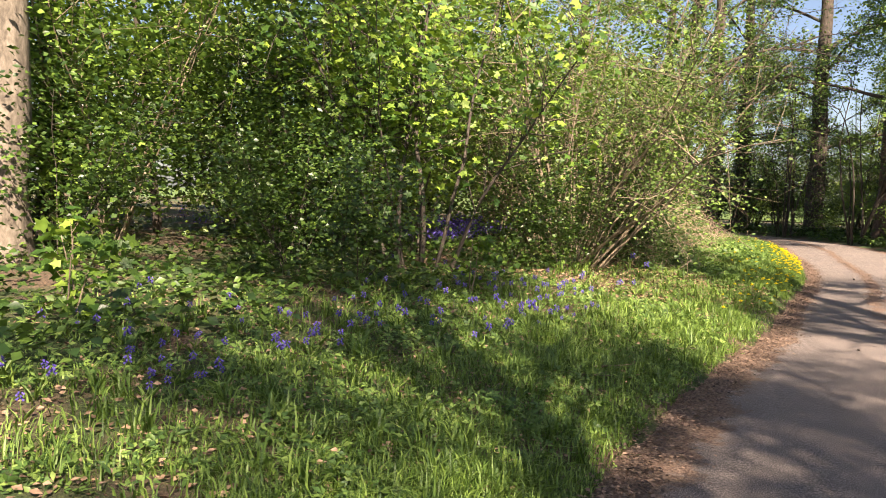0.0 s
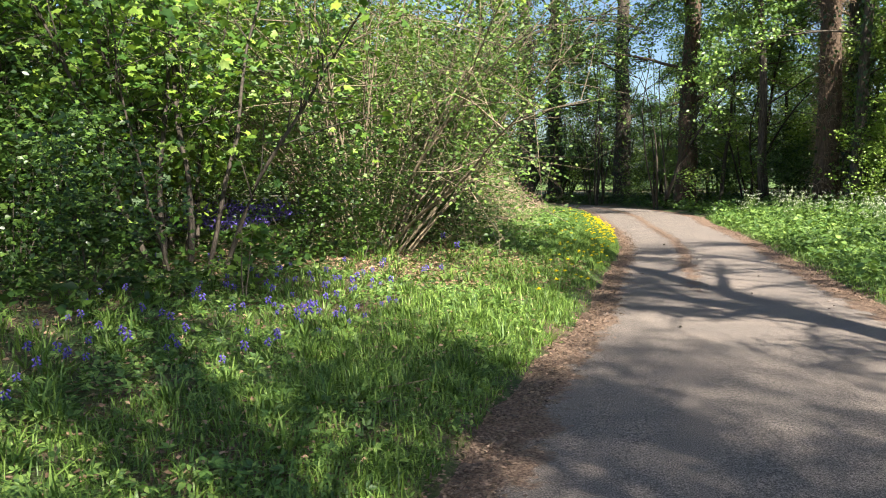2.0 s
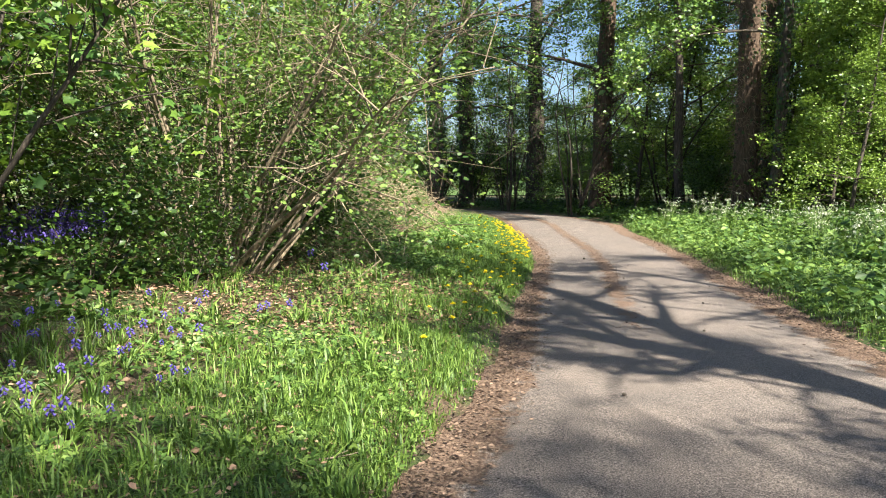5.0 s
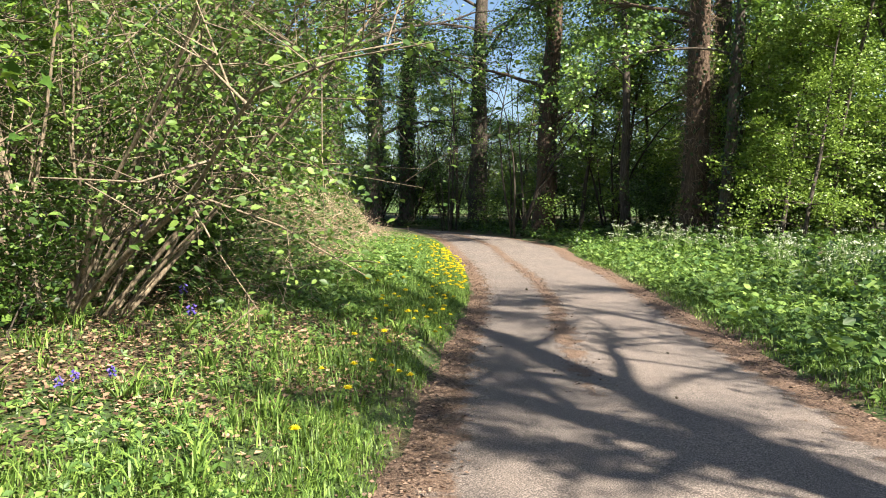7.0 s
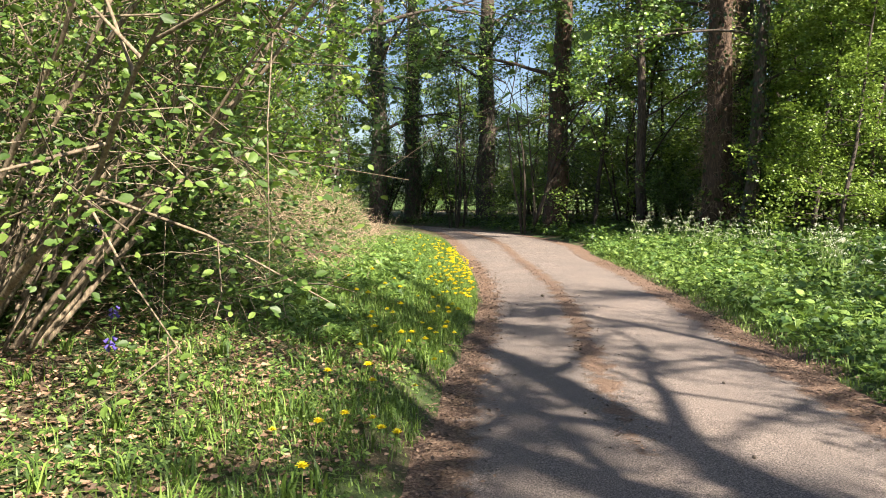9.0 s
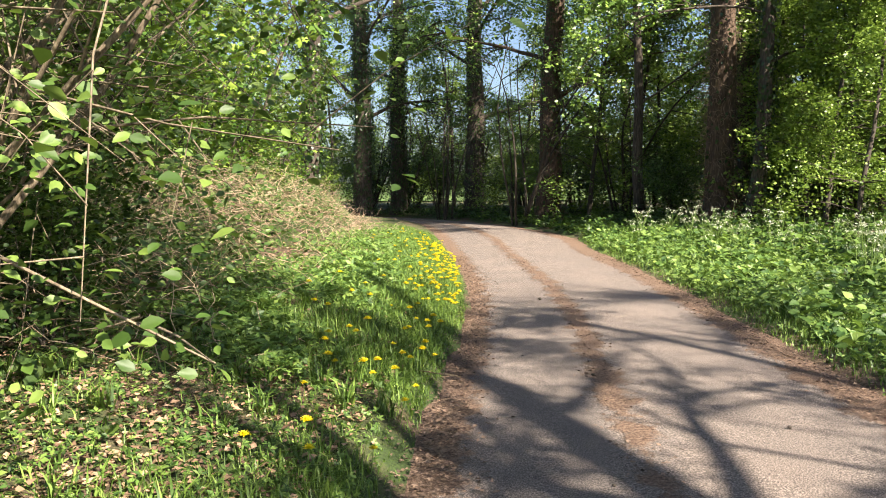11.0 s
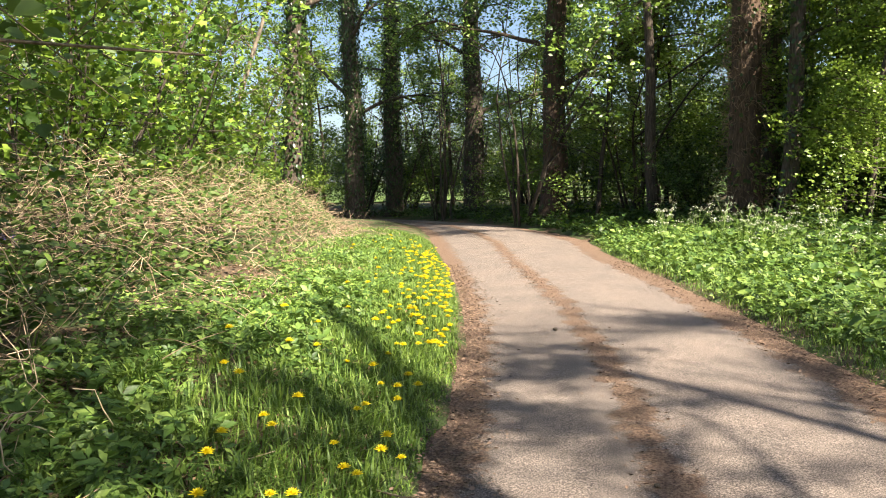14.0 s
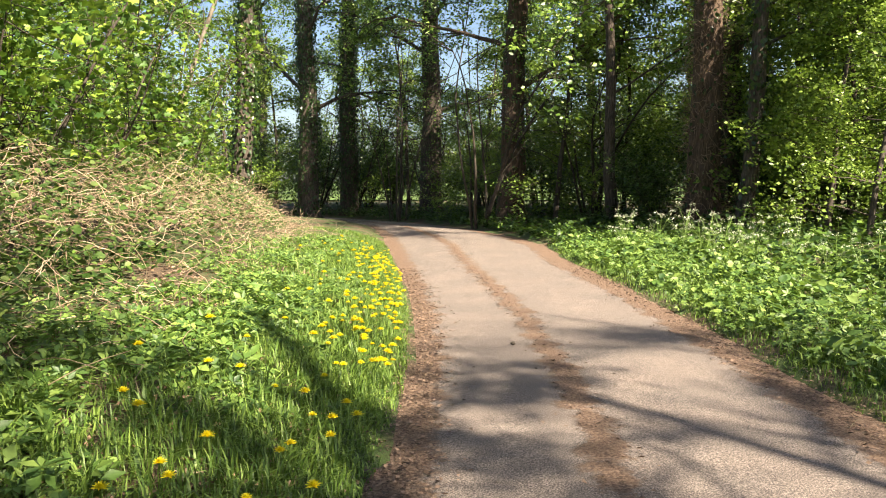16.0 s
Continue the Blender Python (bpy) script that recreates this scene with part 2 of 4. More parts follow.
# leaf shapes: length along x from 0 to 1, folded a little along the rib
OVAL = (np.array([(0, 0, 0), (0.45, 0.36, 0.07), (1, 0, -0.06), (0.45, -0.36, 0.07)]), [np.array([(0, 2, 1), (0, 3, 2)])])
LOBED = (np.array([(0, 0, 0), (0.02, 0.34, 0.04), (0.32, 0.27, 0.05), (0.52, 0.52, 0.02), (0.62, 0.2, 0.03), (1, 0, -0.07),
                   (0.62, -0.2, 0.03), (0.52, -0.52, 0.02), (0.32, -0.27, 0.05), (0.02, -0.34, 0.04)]),
         [np.array([(0, 2, 1), (0, 4, 2), (2, 4, 3), (0, 5, 4), (0, 6, 5), (0, 8, 6), (6, 8, 7), (0, 9, 8)])])
TOOTHED = (np.array([(0, 0, 0), (0.22, 0.3, 0.05), (0.6, 0.36, 0.04), (1, 0, -0.08), (0.6, -0.36, 0.04), (0.22, -0.3, 0.05)]),
           [np.array([(0, 2, 1), (0, 3, 2), (0, 4, 3), (0, 5, 4)])])
SLIM = (np.array([(0, 0, 0), (0.18, 0.24, 0.05), (0.5, 0.33, 0.06), (0.8, 0.17, 0.0), (1, 0, -0.09), (0.8, -0.17, 0.0), (0.5, -0.33, 0.06), (0.18, -0.24, 0.05)]),
        [np.array([(0, 2, 1), (0, 3, 2), (0, 4, 3), (0, 5, 4), (0, 6, 5), (0, 7, 6)])])
TRIFOL = (np.array([(0.3, 0, 0), (0.62, 0.19, 0.04), (1, 0, -0.08), (0.62, -0.19, 0.04), (0.28, 0.03, 0), (0.3, 0.34, 0.05), (0.62, 0.56, -0.05), (0.52, 0.22, 0.03),
                    (0.28, -0.03, 0), (0.52, -0.22, 0.03), (0.62, -0.56, -0.05), (0.3, -0.34, 0.05)]),
          [np.array([(0, 2, 1), (0, 3, 2), (4, 6, 5), (4, 7, 6), (8, 10, 9), (8, 11, 10)])])
CURLED = (np.array([(0, 0, 0.05), (0.4, 0.32, 0.2), (1, 0, 0.12), (0.45, -0.34, 0.16), (0.5, 0, 0.0)]), [np.array([(0, 4, 1), (1, 4, 2), (0, 3, 4), (3, 2, 4)])])


# ---- the lie of the land ----
LEFT_EDGE = np.array([(-60, -2.4), (-10, -1.0), (0, -0.76), (4.3, -0.58), (6.3, -0.36), (8.7, 0.05), (10.4, 0.2), (12.4, 0.38), (14.2, 0.58),
                      (16.2, 0.76), (18.4, 0.8), (21, 0.74), (27, 0.48), (33, 0.15), (37, -0.3), (41, -2.0), (46, -6.0), (52, -13.0), (60, -26.0)])
RIGHT_EDGE = np.array([(-60, 1.2), (-10, 2.65), (0, 3.0), (8, 3.08), (11, 3.1), (13, 3.2), (15, 3.34), (17.5, 3.5), (20, 3.6), (24, 3.64),
                       (28, 3.95), (31, 3.7), (36, 2.7), (40, 0.9), (44, -1.6), (49, -6.5), (55, -14.0), (63, -26.0)])


def left_edge(y):
    return np.interp(y, LEFT_EDGE[:, 0], LEFT_EDGE[:, 1])


def right_edge(y):
    return np.interp(y, RIGHT_EDGE[:, 0], RIGHT_EDGE[:, 1])


def lumps(x, y):
    return (np.sin(1.7 * x + 0.6 * y) * np.cos(1.3 * y - 0.4 * x) * 0.5 + np.sin(4.1 * x - 2.2 * y + 1.0) * np.sin(3.3 * y + 0.8) * 0.25
            + np.sin(9.7 * x + 5.1 * y) * np.cos(8.3 * y - 3.7 * x) * 0.12)


def ground_z(x, y):
    """Height of the ground: a low bank beside the lane, flat earth on the other verge, gently rising woods."""
    x, y = np.asarray(x, float), np.asarray(y, float)
    d = left_edge(y) - x
    bank = np.interp(y, [0, 6, 12, 15, 24, 30, 40], [0.16, 0.18, 0.2, 0.26, 0.26, 0.2, 0.1])
    left = bank * (1 - np.exp(-np.maximum(d, 0) / 0.32)) + 0.085 * np.clip(d - 0.2, 0, 3.2) + 0.02 * np.clip(d - 3.4, 0, 12)
    e = x - right_edge(y)
    right = 0.07 * (1 - np.exp(-np.maximum(e, 0) / 0.3)) + 0.05 * np.clip(e - 0.6, 0, 6)
    rough = lumps(x, y) * 0.05 * (np.clip(d / 0.6, 0, 1) + np.clip(e / 0.6, 0, 1))
    inside = np.where((d < 0) & (e < 0), -0.05, 0.0)
    z = np.where(d > 0, left, np.where(e > 0, right, 0)) + rough + inside
    far = np.clip((y - 50) / 40, 0, 1)
    return z * (1 - far) + 0.3 * far


def grid_mesh(xs, ys, zf, name, mat):
    gx, gy = np.meshgrid(xs, ys, indexing="ij")
    buf = Buf()
    v = np.stack([gx, gy, zf(gx, gy)], -1).reshape(-1, 3)
    i, j = np.meshgrid(np.arange(len(xs) - 1), np.arange(len(ys) - 1), indexing="ij")
    n = len(ys)
    buf.add(v, np.stack([i * n + j, (i + 1) * n + j, (i + 1) * n + j + 1, i * n + j + 1], -1).reshape(-1, 4))
    return new(name, buf.mesh(name, mat, True))


xs = np.concatenate([[-900, -400, -150, -70, -40, -25], np.arange(-18, -6, 0.6), np.arange(-6, 6, 0.16), np.arange(6, 18, 0.6), [18, 26, 40, 70, 150, 400, 900]])
ys = np.concatenate([[-900, -400, -150, -70, -35, -18, -10], np.arange(-6, 32, 0.25), np.arange(32, 66, 0.6), [68, 75, 90, 120, 180, 300, 500, 900]])
tagged(grid_mesh(xs, ys, ground_z, "ground", M_SOIL), "dark woodland soil with litter and moss", "ground", kind="structure")

# the lane
road_buf = Buf()
ry = np.arange(-40, 60, 0.25)
ru = np.linspace(0, 1, 13)
le, ri = left_edge(ry) - 0.06, right_edge(ry) + 0.06
rx = le[:, None] + (ri - le)[:, None] * ru[None]
rz = 0.035 * (1 - (2 * ru - 1) ** 2)[None] - 0.015 + 0.004 * lumps(rx * 2, ry[:, None] * 2)
i, j = np.meshgrid(np.arange(len(ry) - 1), np.arange(12), indexing="ij")
road_buf.add(np.stack([rx, np.repeat(ry[:, None], 13, 1), rz], -1), np.stack([i * 13 + j, i * 13 + j + 1, (i + 1) * 13 + j + 1, (i + 1) * 13 + j], -1).reshape(-1, 4))
road = tagged(new("road", road_buf.mesh("road", M_ROAD, True)), "worn grey asphalt lane with earth along its middle and margins", "road", kind="structure")
uvl = road.data.uv_layers.new(name="UVMap")
idx = np.zeros(len(road.data.loops), np.int32)
road.data.loops.foreach_get("vertex_index", idx)
uv_all = np.stack([(ru[None] * 2.95) * np.ones((len(ry), 1)), np.repeat(ry[:, None], 13, 1)], -1).reshape(-1, 2)
uvl.data.foreach_set("uv", uv_all[idx].ravel().astype(np.float32))


# ---- woody plants ----
def bent(start, way, length, n, rng, droop=0.0, wander=0.12):
    """A wandering line from start, n points."""
    p, d = np.array(start, float), np.array(way, float)
    d /= np.linalg.norm(d)
    out, step = [p.copy()], length / (n - 1)
    for k in range(n - 1):
        d = d + rng.normal(0, wander, 3) + np.array((0, 0, -droop))
        d /= np.linalg.norm(d)
        p = p + d * step
        out.append(p.copy())
    return np.array(out)


def scatter_leaves(buf, tips, per, spread, size, shape, rng, up=0.9):
    """Leaves about the given twig points, mostly facing the sky, drooping at their tips."""
    tips = np.asarray(tips)
    tips = tips + rng.normal(0, spread * 0.75, tips.shape)
    base = np.repeat(tips, per, axis=0)
    n = len(base)
    pos = base + rng.normal(0, spread * 0.6, (n, 3)) * (1, 1, 0.55)
    ang = rng.uniform(0, 2 * np.pi, n)
    along = np.stack([np.cos(ang), np.sin(ang), rng.normal(-0.25, 0.3, n)], -1)
    normal = np.stack([rng.normal(0.34, 0.55, n), rng.normal(-0.45, 0.55, n), np.full(n, up)], -1)
    buf.leaves(pos, along, normal, size * rng.uniform(0.55, 1.25, n), shape)


def twigs(buf, line, radius, count, length, rng, tips, depth=1, out=0.75, sides=4, lift=0.35, first=0.25, fine=True):
    """Side twigs along a stem, with points for the leaves."""
    for k in range(count):
        f = rng.uniform(first, 1.0) * (len(line) - 1)
        a = int(min(f, len(line) - 2))
        p = line[a] + (line[a + 1] - line[a]) * (f - a)
        d = line[a + 1] - line[a]
        d = d / np.linalg.norm(d) * (1 - out) + rng.normal(0, 1, 3) * out * 0.6 + np.array((0, 0, lift * 0.4))
        ln = length * rng.uniform(0.5, 1.1)
        tw = bent(p, d, ln, 5, rng, 0.03, 0.16)
        if fine or depth > 1:
            buf.tube(tw[::2], np.linspace(radius, radius * 0.3, 3), sides)
        tips.extend(tw[1:])
        if depth > 1:
            twigs(buf, tw, radius * 0.55, 3, length * 0.5, rng, tips, depth - 1, out, 3, lift, 0.2, fine)


def shrub(name, label, stems, height, lean, leaf, leaf_mat, stem_mat, seed, twig_count=9, per=3, spread=0.11, shape=OVAL, radius=0.022, base=0.25, bias=(0, 0), category="shrub", fine=False, up=0.8):
    """A many-stemmed bush: bare stems from one stool, twigs and a loose mass of leaves."""
    rng = np.random.default_rng(seed)
    root = tagged(new(name), label, category)
    leaf_buf, twig_buf, tips = Buf(), Buf(), []
    for k in range(stems):
        a = rng.uniform(0, 2 * np.pi)
        tilt = lean * rng.uniform(0.2, 1.0)
        start = (math.cos(a) * base * rng.uniform(0.2, 1), math.sin(a) * base * rng.uniform(0.2, 1), -0.08)
        way = (math.cos(a) * tilt + bias[0], math.sin(a) * tilt + bias[1], 1)
        h = height * rng.uniform(0.6, 1.05)
        line = bent(start, way, h, 10, rng, 0.025, 0.07)
        r = radius * rng.uniform(0.6, 1.3)
        sb = Buf()
        sb.tube(line, np.linspace(r, r * 0.25, 10), 6, 0.06, rng)
        twigs(twig_buf, line, r * 0.32, twig_count, height * 0.28, rng, tips, 2, fine=fine)
        part("stem", sb, stem_mat, root, smooth=True)
    tagged(part("brushwood", twig_buf, stem_mat, root), kind="stuff")
    scatter_leaves(leaf_buf, tips, per, spread, leaf, shape, rng, up)
    part("foliage", leaf_buf, leaf_mat, root)
    return root


def big_tree(name, label, height, radius, seed, bark, limbs=9, first=0.3, spread=4.5, leaf=0.11, per=3, leaf_mat=None, lean=(0, 0), ivy=0, sprouts=0, crown=True, drop=0.25, share=1.0, limb_r=0.42):
    """A tall woodland tree: flared trunk, limbs that fork, and a broken crown."""
    rng = np.random.default_rng(seed)
    root = tagged(new(name), label, "tree")
    n = 22
    zz = np.concatenate([[-0.25, 0.0, 0.15, 0.4, 0.8], np.linspace(1.4, height, n - 5)])
    line = np.stack([lean[0] * zz / height + 0.05 * np.sin(zz * 0.9 + seed) * (zz > 1), lean[1] * zz / height + 0.05 * np.cos(zz * 0.7 + seed) * (zz > 1), zz], -1)
    rad = radius * (1 - 0.82 * np.clip(zz / height, 0, 1)) + radius * 0.32 * np.exp(-np.clip(zz, 0, None) / 0.3)
    tb = Buf()
    tb.tube(line, rad, 18, 0.035, rng)
    part("trunk", tb, bark, root, smooth=True)
    tips, twig_buf = [], Buf()
    for k in range(limbs):
        f = first + (1 - first) * (k + rng.uniform(0, 0.8)) / limbs
        z = f * height
        p = np.array([np.interp(z, zz, line[:, 0]), np.interp(z, zz, line[:, 1]), z])
        a = k * 2.4 + rng.uniform(-0.5, 0.5)
        ln = spread * (1.15 - 0.6 * f) * rng.uniform(0.75, 1.2)
        lb = Buf()
        r = max(0.03, radius * limb_r * (1.1 - 0.75 * f))
        limb = bent(p, (math.cos(a), math.sin(a), 0.45 + 0.5 * f), ln, 9, rng, drop * 0.1, 0.1)
        lb.tube(limb, np.linspace(r, r * 0.2, 9), 6, 0.05, rng)
        sub = []
        for q in range(6):
            g = int(rng.integers(2, 8))
            tw = bent(limb[g], limb[g] - limb[g - 1] + rng.normal(0, 0.35, 3) * (0.5, 0.5, 0.35), ln * rng.uniform(0.3, 0.6), 7, rng, drop * 0.25, 0.12)
            lb.tube(tw[::2], np.linspace(r * 0.4, r * 0.08, 4), 4)
            twigs(twig_buf, tw, r * 0.1, 6, ln * 0.22, rng, sub, 1, sides=3)
            sub.extend(tw[2:])
        twigs(twig_buf, limb, r * 0.12, 5, ln * 0.25, rng, sub, 1, sides=3)
        part("limb", lb, bark, root, smooth=True)
        tips.extend(sub)
    tagged(part("brushwood", twig_buf, bark, root), kind="stuff")
    if crown:
        cb = Buf()
        tips = np.array(tips)[rng.uniform(0, 1, len(tips)) < share]
        scatter_leaves(cb, tips, per, 0.22, leaf, OVAL, rng, 0.45)
        part("crown", cb, leaf_mat or M_CROWN, root)
    if ivy:
        ib = Buf()
        z = rng.uniform(0, 1, ivy) ** 0.8 * min(height * 0.8, 9)
        a = rng.uniform(0, 2 * np.pi, ivy)
        r = np.interp(z, zz, rad) + rng.uniform(0.0, 0.16, ivy)
        out = np.stack([np.cos(a), np.sin(a), np.zeros(ivy)], -1)
        pos = np.stack([np.interp(z, zz, line[:, 0]), np.interp(z, zz, line[:, 1]), z], -1) + out * r[:, None]
        ib.leaves(pos, np.stack([rng.normal(0, 0.5, ivy), rng.normal(0, 0.5, ivy), -np.ones(ivy)], -1), out + rng.normal(0, 0.35, (ivy, 3)), rng.uniform(0.06, 0.13, ivy), TOOTHED)
        part("ivy", ib, M_IVY, root, "dark glossy ivy")
    if sprouts:
        sb = Buf()
        for k in range(sprouts):
            z = rng.uniform(0.2, min(height * 0.7, 8.5))
            a = rng.uniform(0, 2 * np.pi)
            r = float(np.interp(z, zz, rad)) * 0.95
            p = np.array([np.interp(z, zz, line[:, 0]) + math.cos(a) * r, np.interp(z, zz, line[:, 1]) + math.sin(a) * r, z])
            tw = bent(p, (math.cos(a) * 0.7, math.sin(a) * 0.7, rng.uniform(-0.9, 0.9)), rng.uniform(0.2, 0.7), 6, rng, 0.12, 0.5)
            sb.tube(tw, np.linspace(0.007, 0.003, 6), 3)
        tagged(part("brushwood", sb, M_SPROUT, root, "tangle of dry brown twigs on the bark"), kind="stuff")
    return root


def on_ground(ob, x, y, rz=0.0, s=1.0, sink=0.0):
    return place_at(ob, x, y, float(ground_z(x, y)) - sink, rz, s)


def again(ob, x, y, rz=0.0, s=1.0, sink=0.0):
    c = copy_thing(ob, pose(x, y, float(ground_z(x, y)) - sink, 0, 0, rz) @ Matrix.Scale(s, 4))
    c.matrix_basis = pose(x, y, float(ground_z(x, y)) - sink, 0, 0, rz) @ Matrix.Scale(s, 4)
    return c


# the great trees beyond the bend
FAR_LEAF = dict(leaf=0.125, per=8, limb_r=0.24, drop=0.5)
lime = on_ground(big_tree("lime_tree", "tall lime tree, trunk bristling with dry brown twigs", 21, 0.39, 5, M_RED_BARK, limbs=12, first=0.2, spread=5.5, sprouts=1300, ivy=500, **FAR_LEAF), 7.83, 28.8, 20)
oak_c = on_ground(big_tree("oak_tree", "tall oak with cracked red-brown bark behind the lane's bend", 22, 0.43, 7, M_RED_BARK, limbs=12, first=0.16, spread=6, lean=(0.6, 0), sprouts=90, ivy=1200, **FAR_LEAF), 4.3, 36.0)
oak_b = on_ground(big_tree("oak_tree", "straight dark oak trunk beyond the lane's bend", 22, 0.44, 11, M_BARK, limbs=12, first=0.16, spread=6, ivy=1200, **FAR_LEAF), 2.0, 42.0)
oak_a = on_ground(big_tree("ivy_tree", "dark tree wrapped in ivy beyond the bend", 20, 0.4, 13, M_BARK, limbs=11, first=0.18, spread=5.5, ivy=4200, **FAR_LEAF), -1.4, 45.0)
tree_z = on_ground(big_tree("ivy_tree", "stout ivy-wrapped tree in the shade beyond the lane", 19, 0.4, 17, M_BARK, limbs=11, first=0.16, spread=5.5, ivy=4200, **FAR_LEAF), -2.7, 41.0)
tree_s = on_ground(big_tree("beech_tree", "slender pale-barked tree beside the great lime", 17, 0.19, 19, M_BARK, limbs=10, first=0.2, spread=4.2, lean=(1.0, 0.0), ivy=1300, **FAR_LEAF), 8.1, 27.2)
tree_r2 = on_ground(big_tree("oak_tree", "dark oak close behind the great lime", 20, 0.36, 23, M_BARK, limbs=11, first=0.18, spread=5.5, ivy=900, **FAR_LEAF), 9.3, 31.0)
fork = on_ground(big_tree("maple_tree", "dark forked maple in the shade", 14, 0.18, 29, M_BARK, limbs=9, first=0.26, spread=5, lean=(-0.4, 0), **FAR_LEAF), 6.8, 33.0)
ivy_left = on_ground(big_tree("ivy_tree", "leaning ivy-covered tree behind the brambles", 16, 0.26, 31, M_BARK, limbs=9, first=0.3, spread=4.5, lean=(1.2, 0), ivy=3000, per=1, leaf=0.1), -3.4, 31.0)

on_ground(big_tree("leaning_tree", "thin pale leaning tree behind the brambles", 9, 0.075, 33, M_PALE_BARK, limbs=7, first=0.3, spread=2.6, lean=(3.0, 0), per=1, leaf=0.09, share=0.5), -4.9, 28.6)

# more of the wood, from the same kinds
rng = np.random.default_rng(77)
far_kinds = [oak_b, tree_r2, fork, tree_s]
for k, (x, y, s) in enumerate([(12.5, 36, 0.9), (15, 29, 0.85), (18, 34, 1.0), (9, 44, 0.95), (-6, 50, 0.9), (-9, 40, 0.9),
                               (-8.5, 25, 0.8), (-11, 18.5, 0.8), (-9.6, 16.8, 0.6), (-13, 11.5, 0.7)]):
    again(far_kinds[k % 4], x, y, float(rng.uniform(0, 360)), s)
beech = on_ground(big_tree("beech_tree", "pale sunlit beech trunk among the bushes", 18, 0.31, 37, M_PALE_BARK, limbs=9, first=0.28, spread=5, **FAR_LEAF), -7.42, 5.9)


def understorey(seed, label, height=8.0):
    """A slim small tree whose level sprays of leaves hang down to head height."""
    r = np.random.default_rng(seed)
    root = tagged(new("understorey_tree"), label, "tree")
    line = bent((0, 0, -0.15), (r.normal(0, 0.08), r.normal(0, 0.08), 1), height, 12, r, 0, 0.05)
    b = Buf()
    b.tube(line, np.linspace(0.085, 0.02, 12), 8, 0.05, r)
    part("trunk", b, M_DARK_STEM, root, smooth=True)
    tips, tb = [], Buf()
    for k in range(26):
        f = r.uniform(0.12, 1.0)
        p = line[int(f * 11)]
        a = r.uniform(0, 2 * np.pi)
        ln = (2.6 - 1.5 * f) * r.uniform(0.7, 1.2)
        br = bent(p, (math.cos(a), math.sin(a), 0.25), ln, 7, r, 0.05, 0.12)
        tb.tube(br[::2], np.linspace(0.022, 0.005, 4), 3)
        twigs(tb, br, 0.005, 7, ln * 0.42, r, tips, 1, sides=3, fine=False, lift=0.0)
        tips.extend(br[2:])
    tagged(part("brushwood", tb, M_DARK_STEM, root), kind="stuff")
    b = Buf()
    scatter_leaves(b, tips, 10, 0.22, 0.11, OVAL, r, 0.5)
    part("foliage", b, M_YOUNG, root)
    return root


under = [on_ground(understorey(201, "slim young tree with layered sprays of green leaves"), 5.6, 35.2), on_ground(understorey(202, "young tree with drooping leafy branches", 9.0), 12.0, 31.2)]
for k, (x, y, s) in enumerate([(10.6, 27.4, 0.85), (14.5, 27, 1.1), (17.5, 30.5, 1.2), (15, 34, 1.2), (8.6, 38, 1.1), (11.5, 40, 1.2), (6.3, 43, 1.1), (3.6, 40.2, 0.8), (-4.6, 46, 1.0), (0.4, 48, 0.9), (9.6, 34.6, 0.9), (-5.4, 39.5, 0.9), (9.5, 27.4, 0.75), (8.9, 24.0, 0.7), (9.2, 25.9, 0.8), (10.8, 26.4, 1.0), (11.4, 28.9, 1.1), (13.4, 26.2, 1.2), (9.2, 29.9, 1.0), (12.9, 33.9, 1.2), (7.2, 36.2, 1.1), (5.0, 45.6, 1.2), (1.2, 45.4, 1.1), (-2.0, 49.5, 1.1), (3.2, 37.4, 0.6),
                               (-6.8, 13.2, 0.8), (-9.3, 10.4, 0.95), (-11, 14.5, 1.1), (-7.6, 17.8, 0.9), (-12.8, 8.2, 1.0), (-9.6, 22, 1.0), (-6.2, 24.5, 0.8), (-7, 28.5, 0.9), (-5.5, 10.6, 0.65), (-12, 5.2, 0.9)]):
    again(under[k % 2], x, y, float(rng.uniform(0, 360)), s)

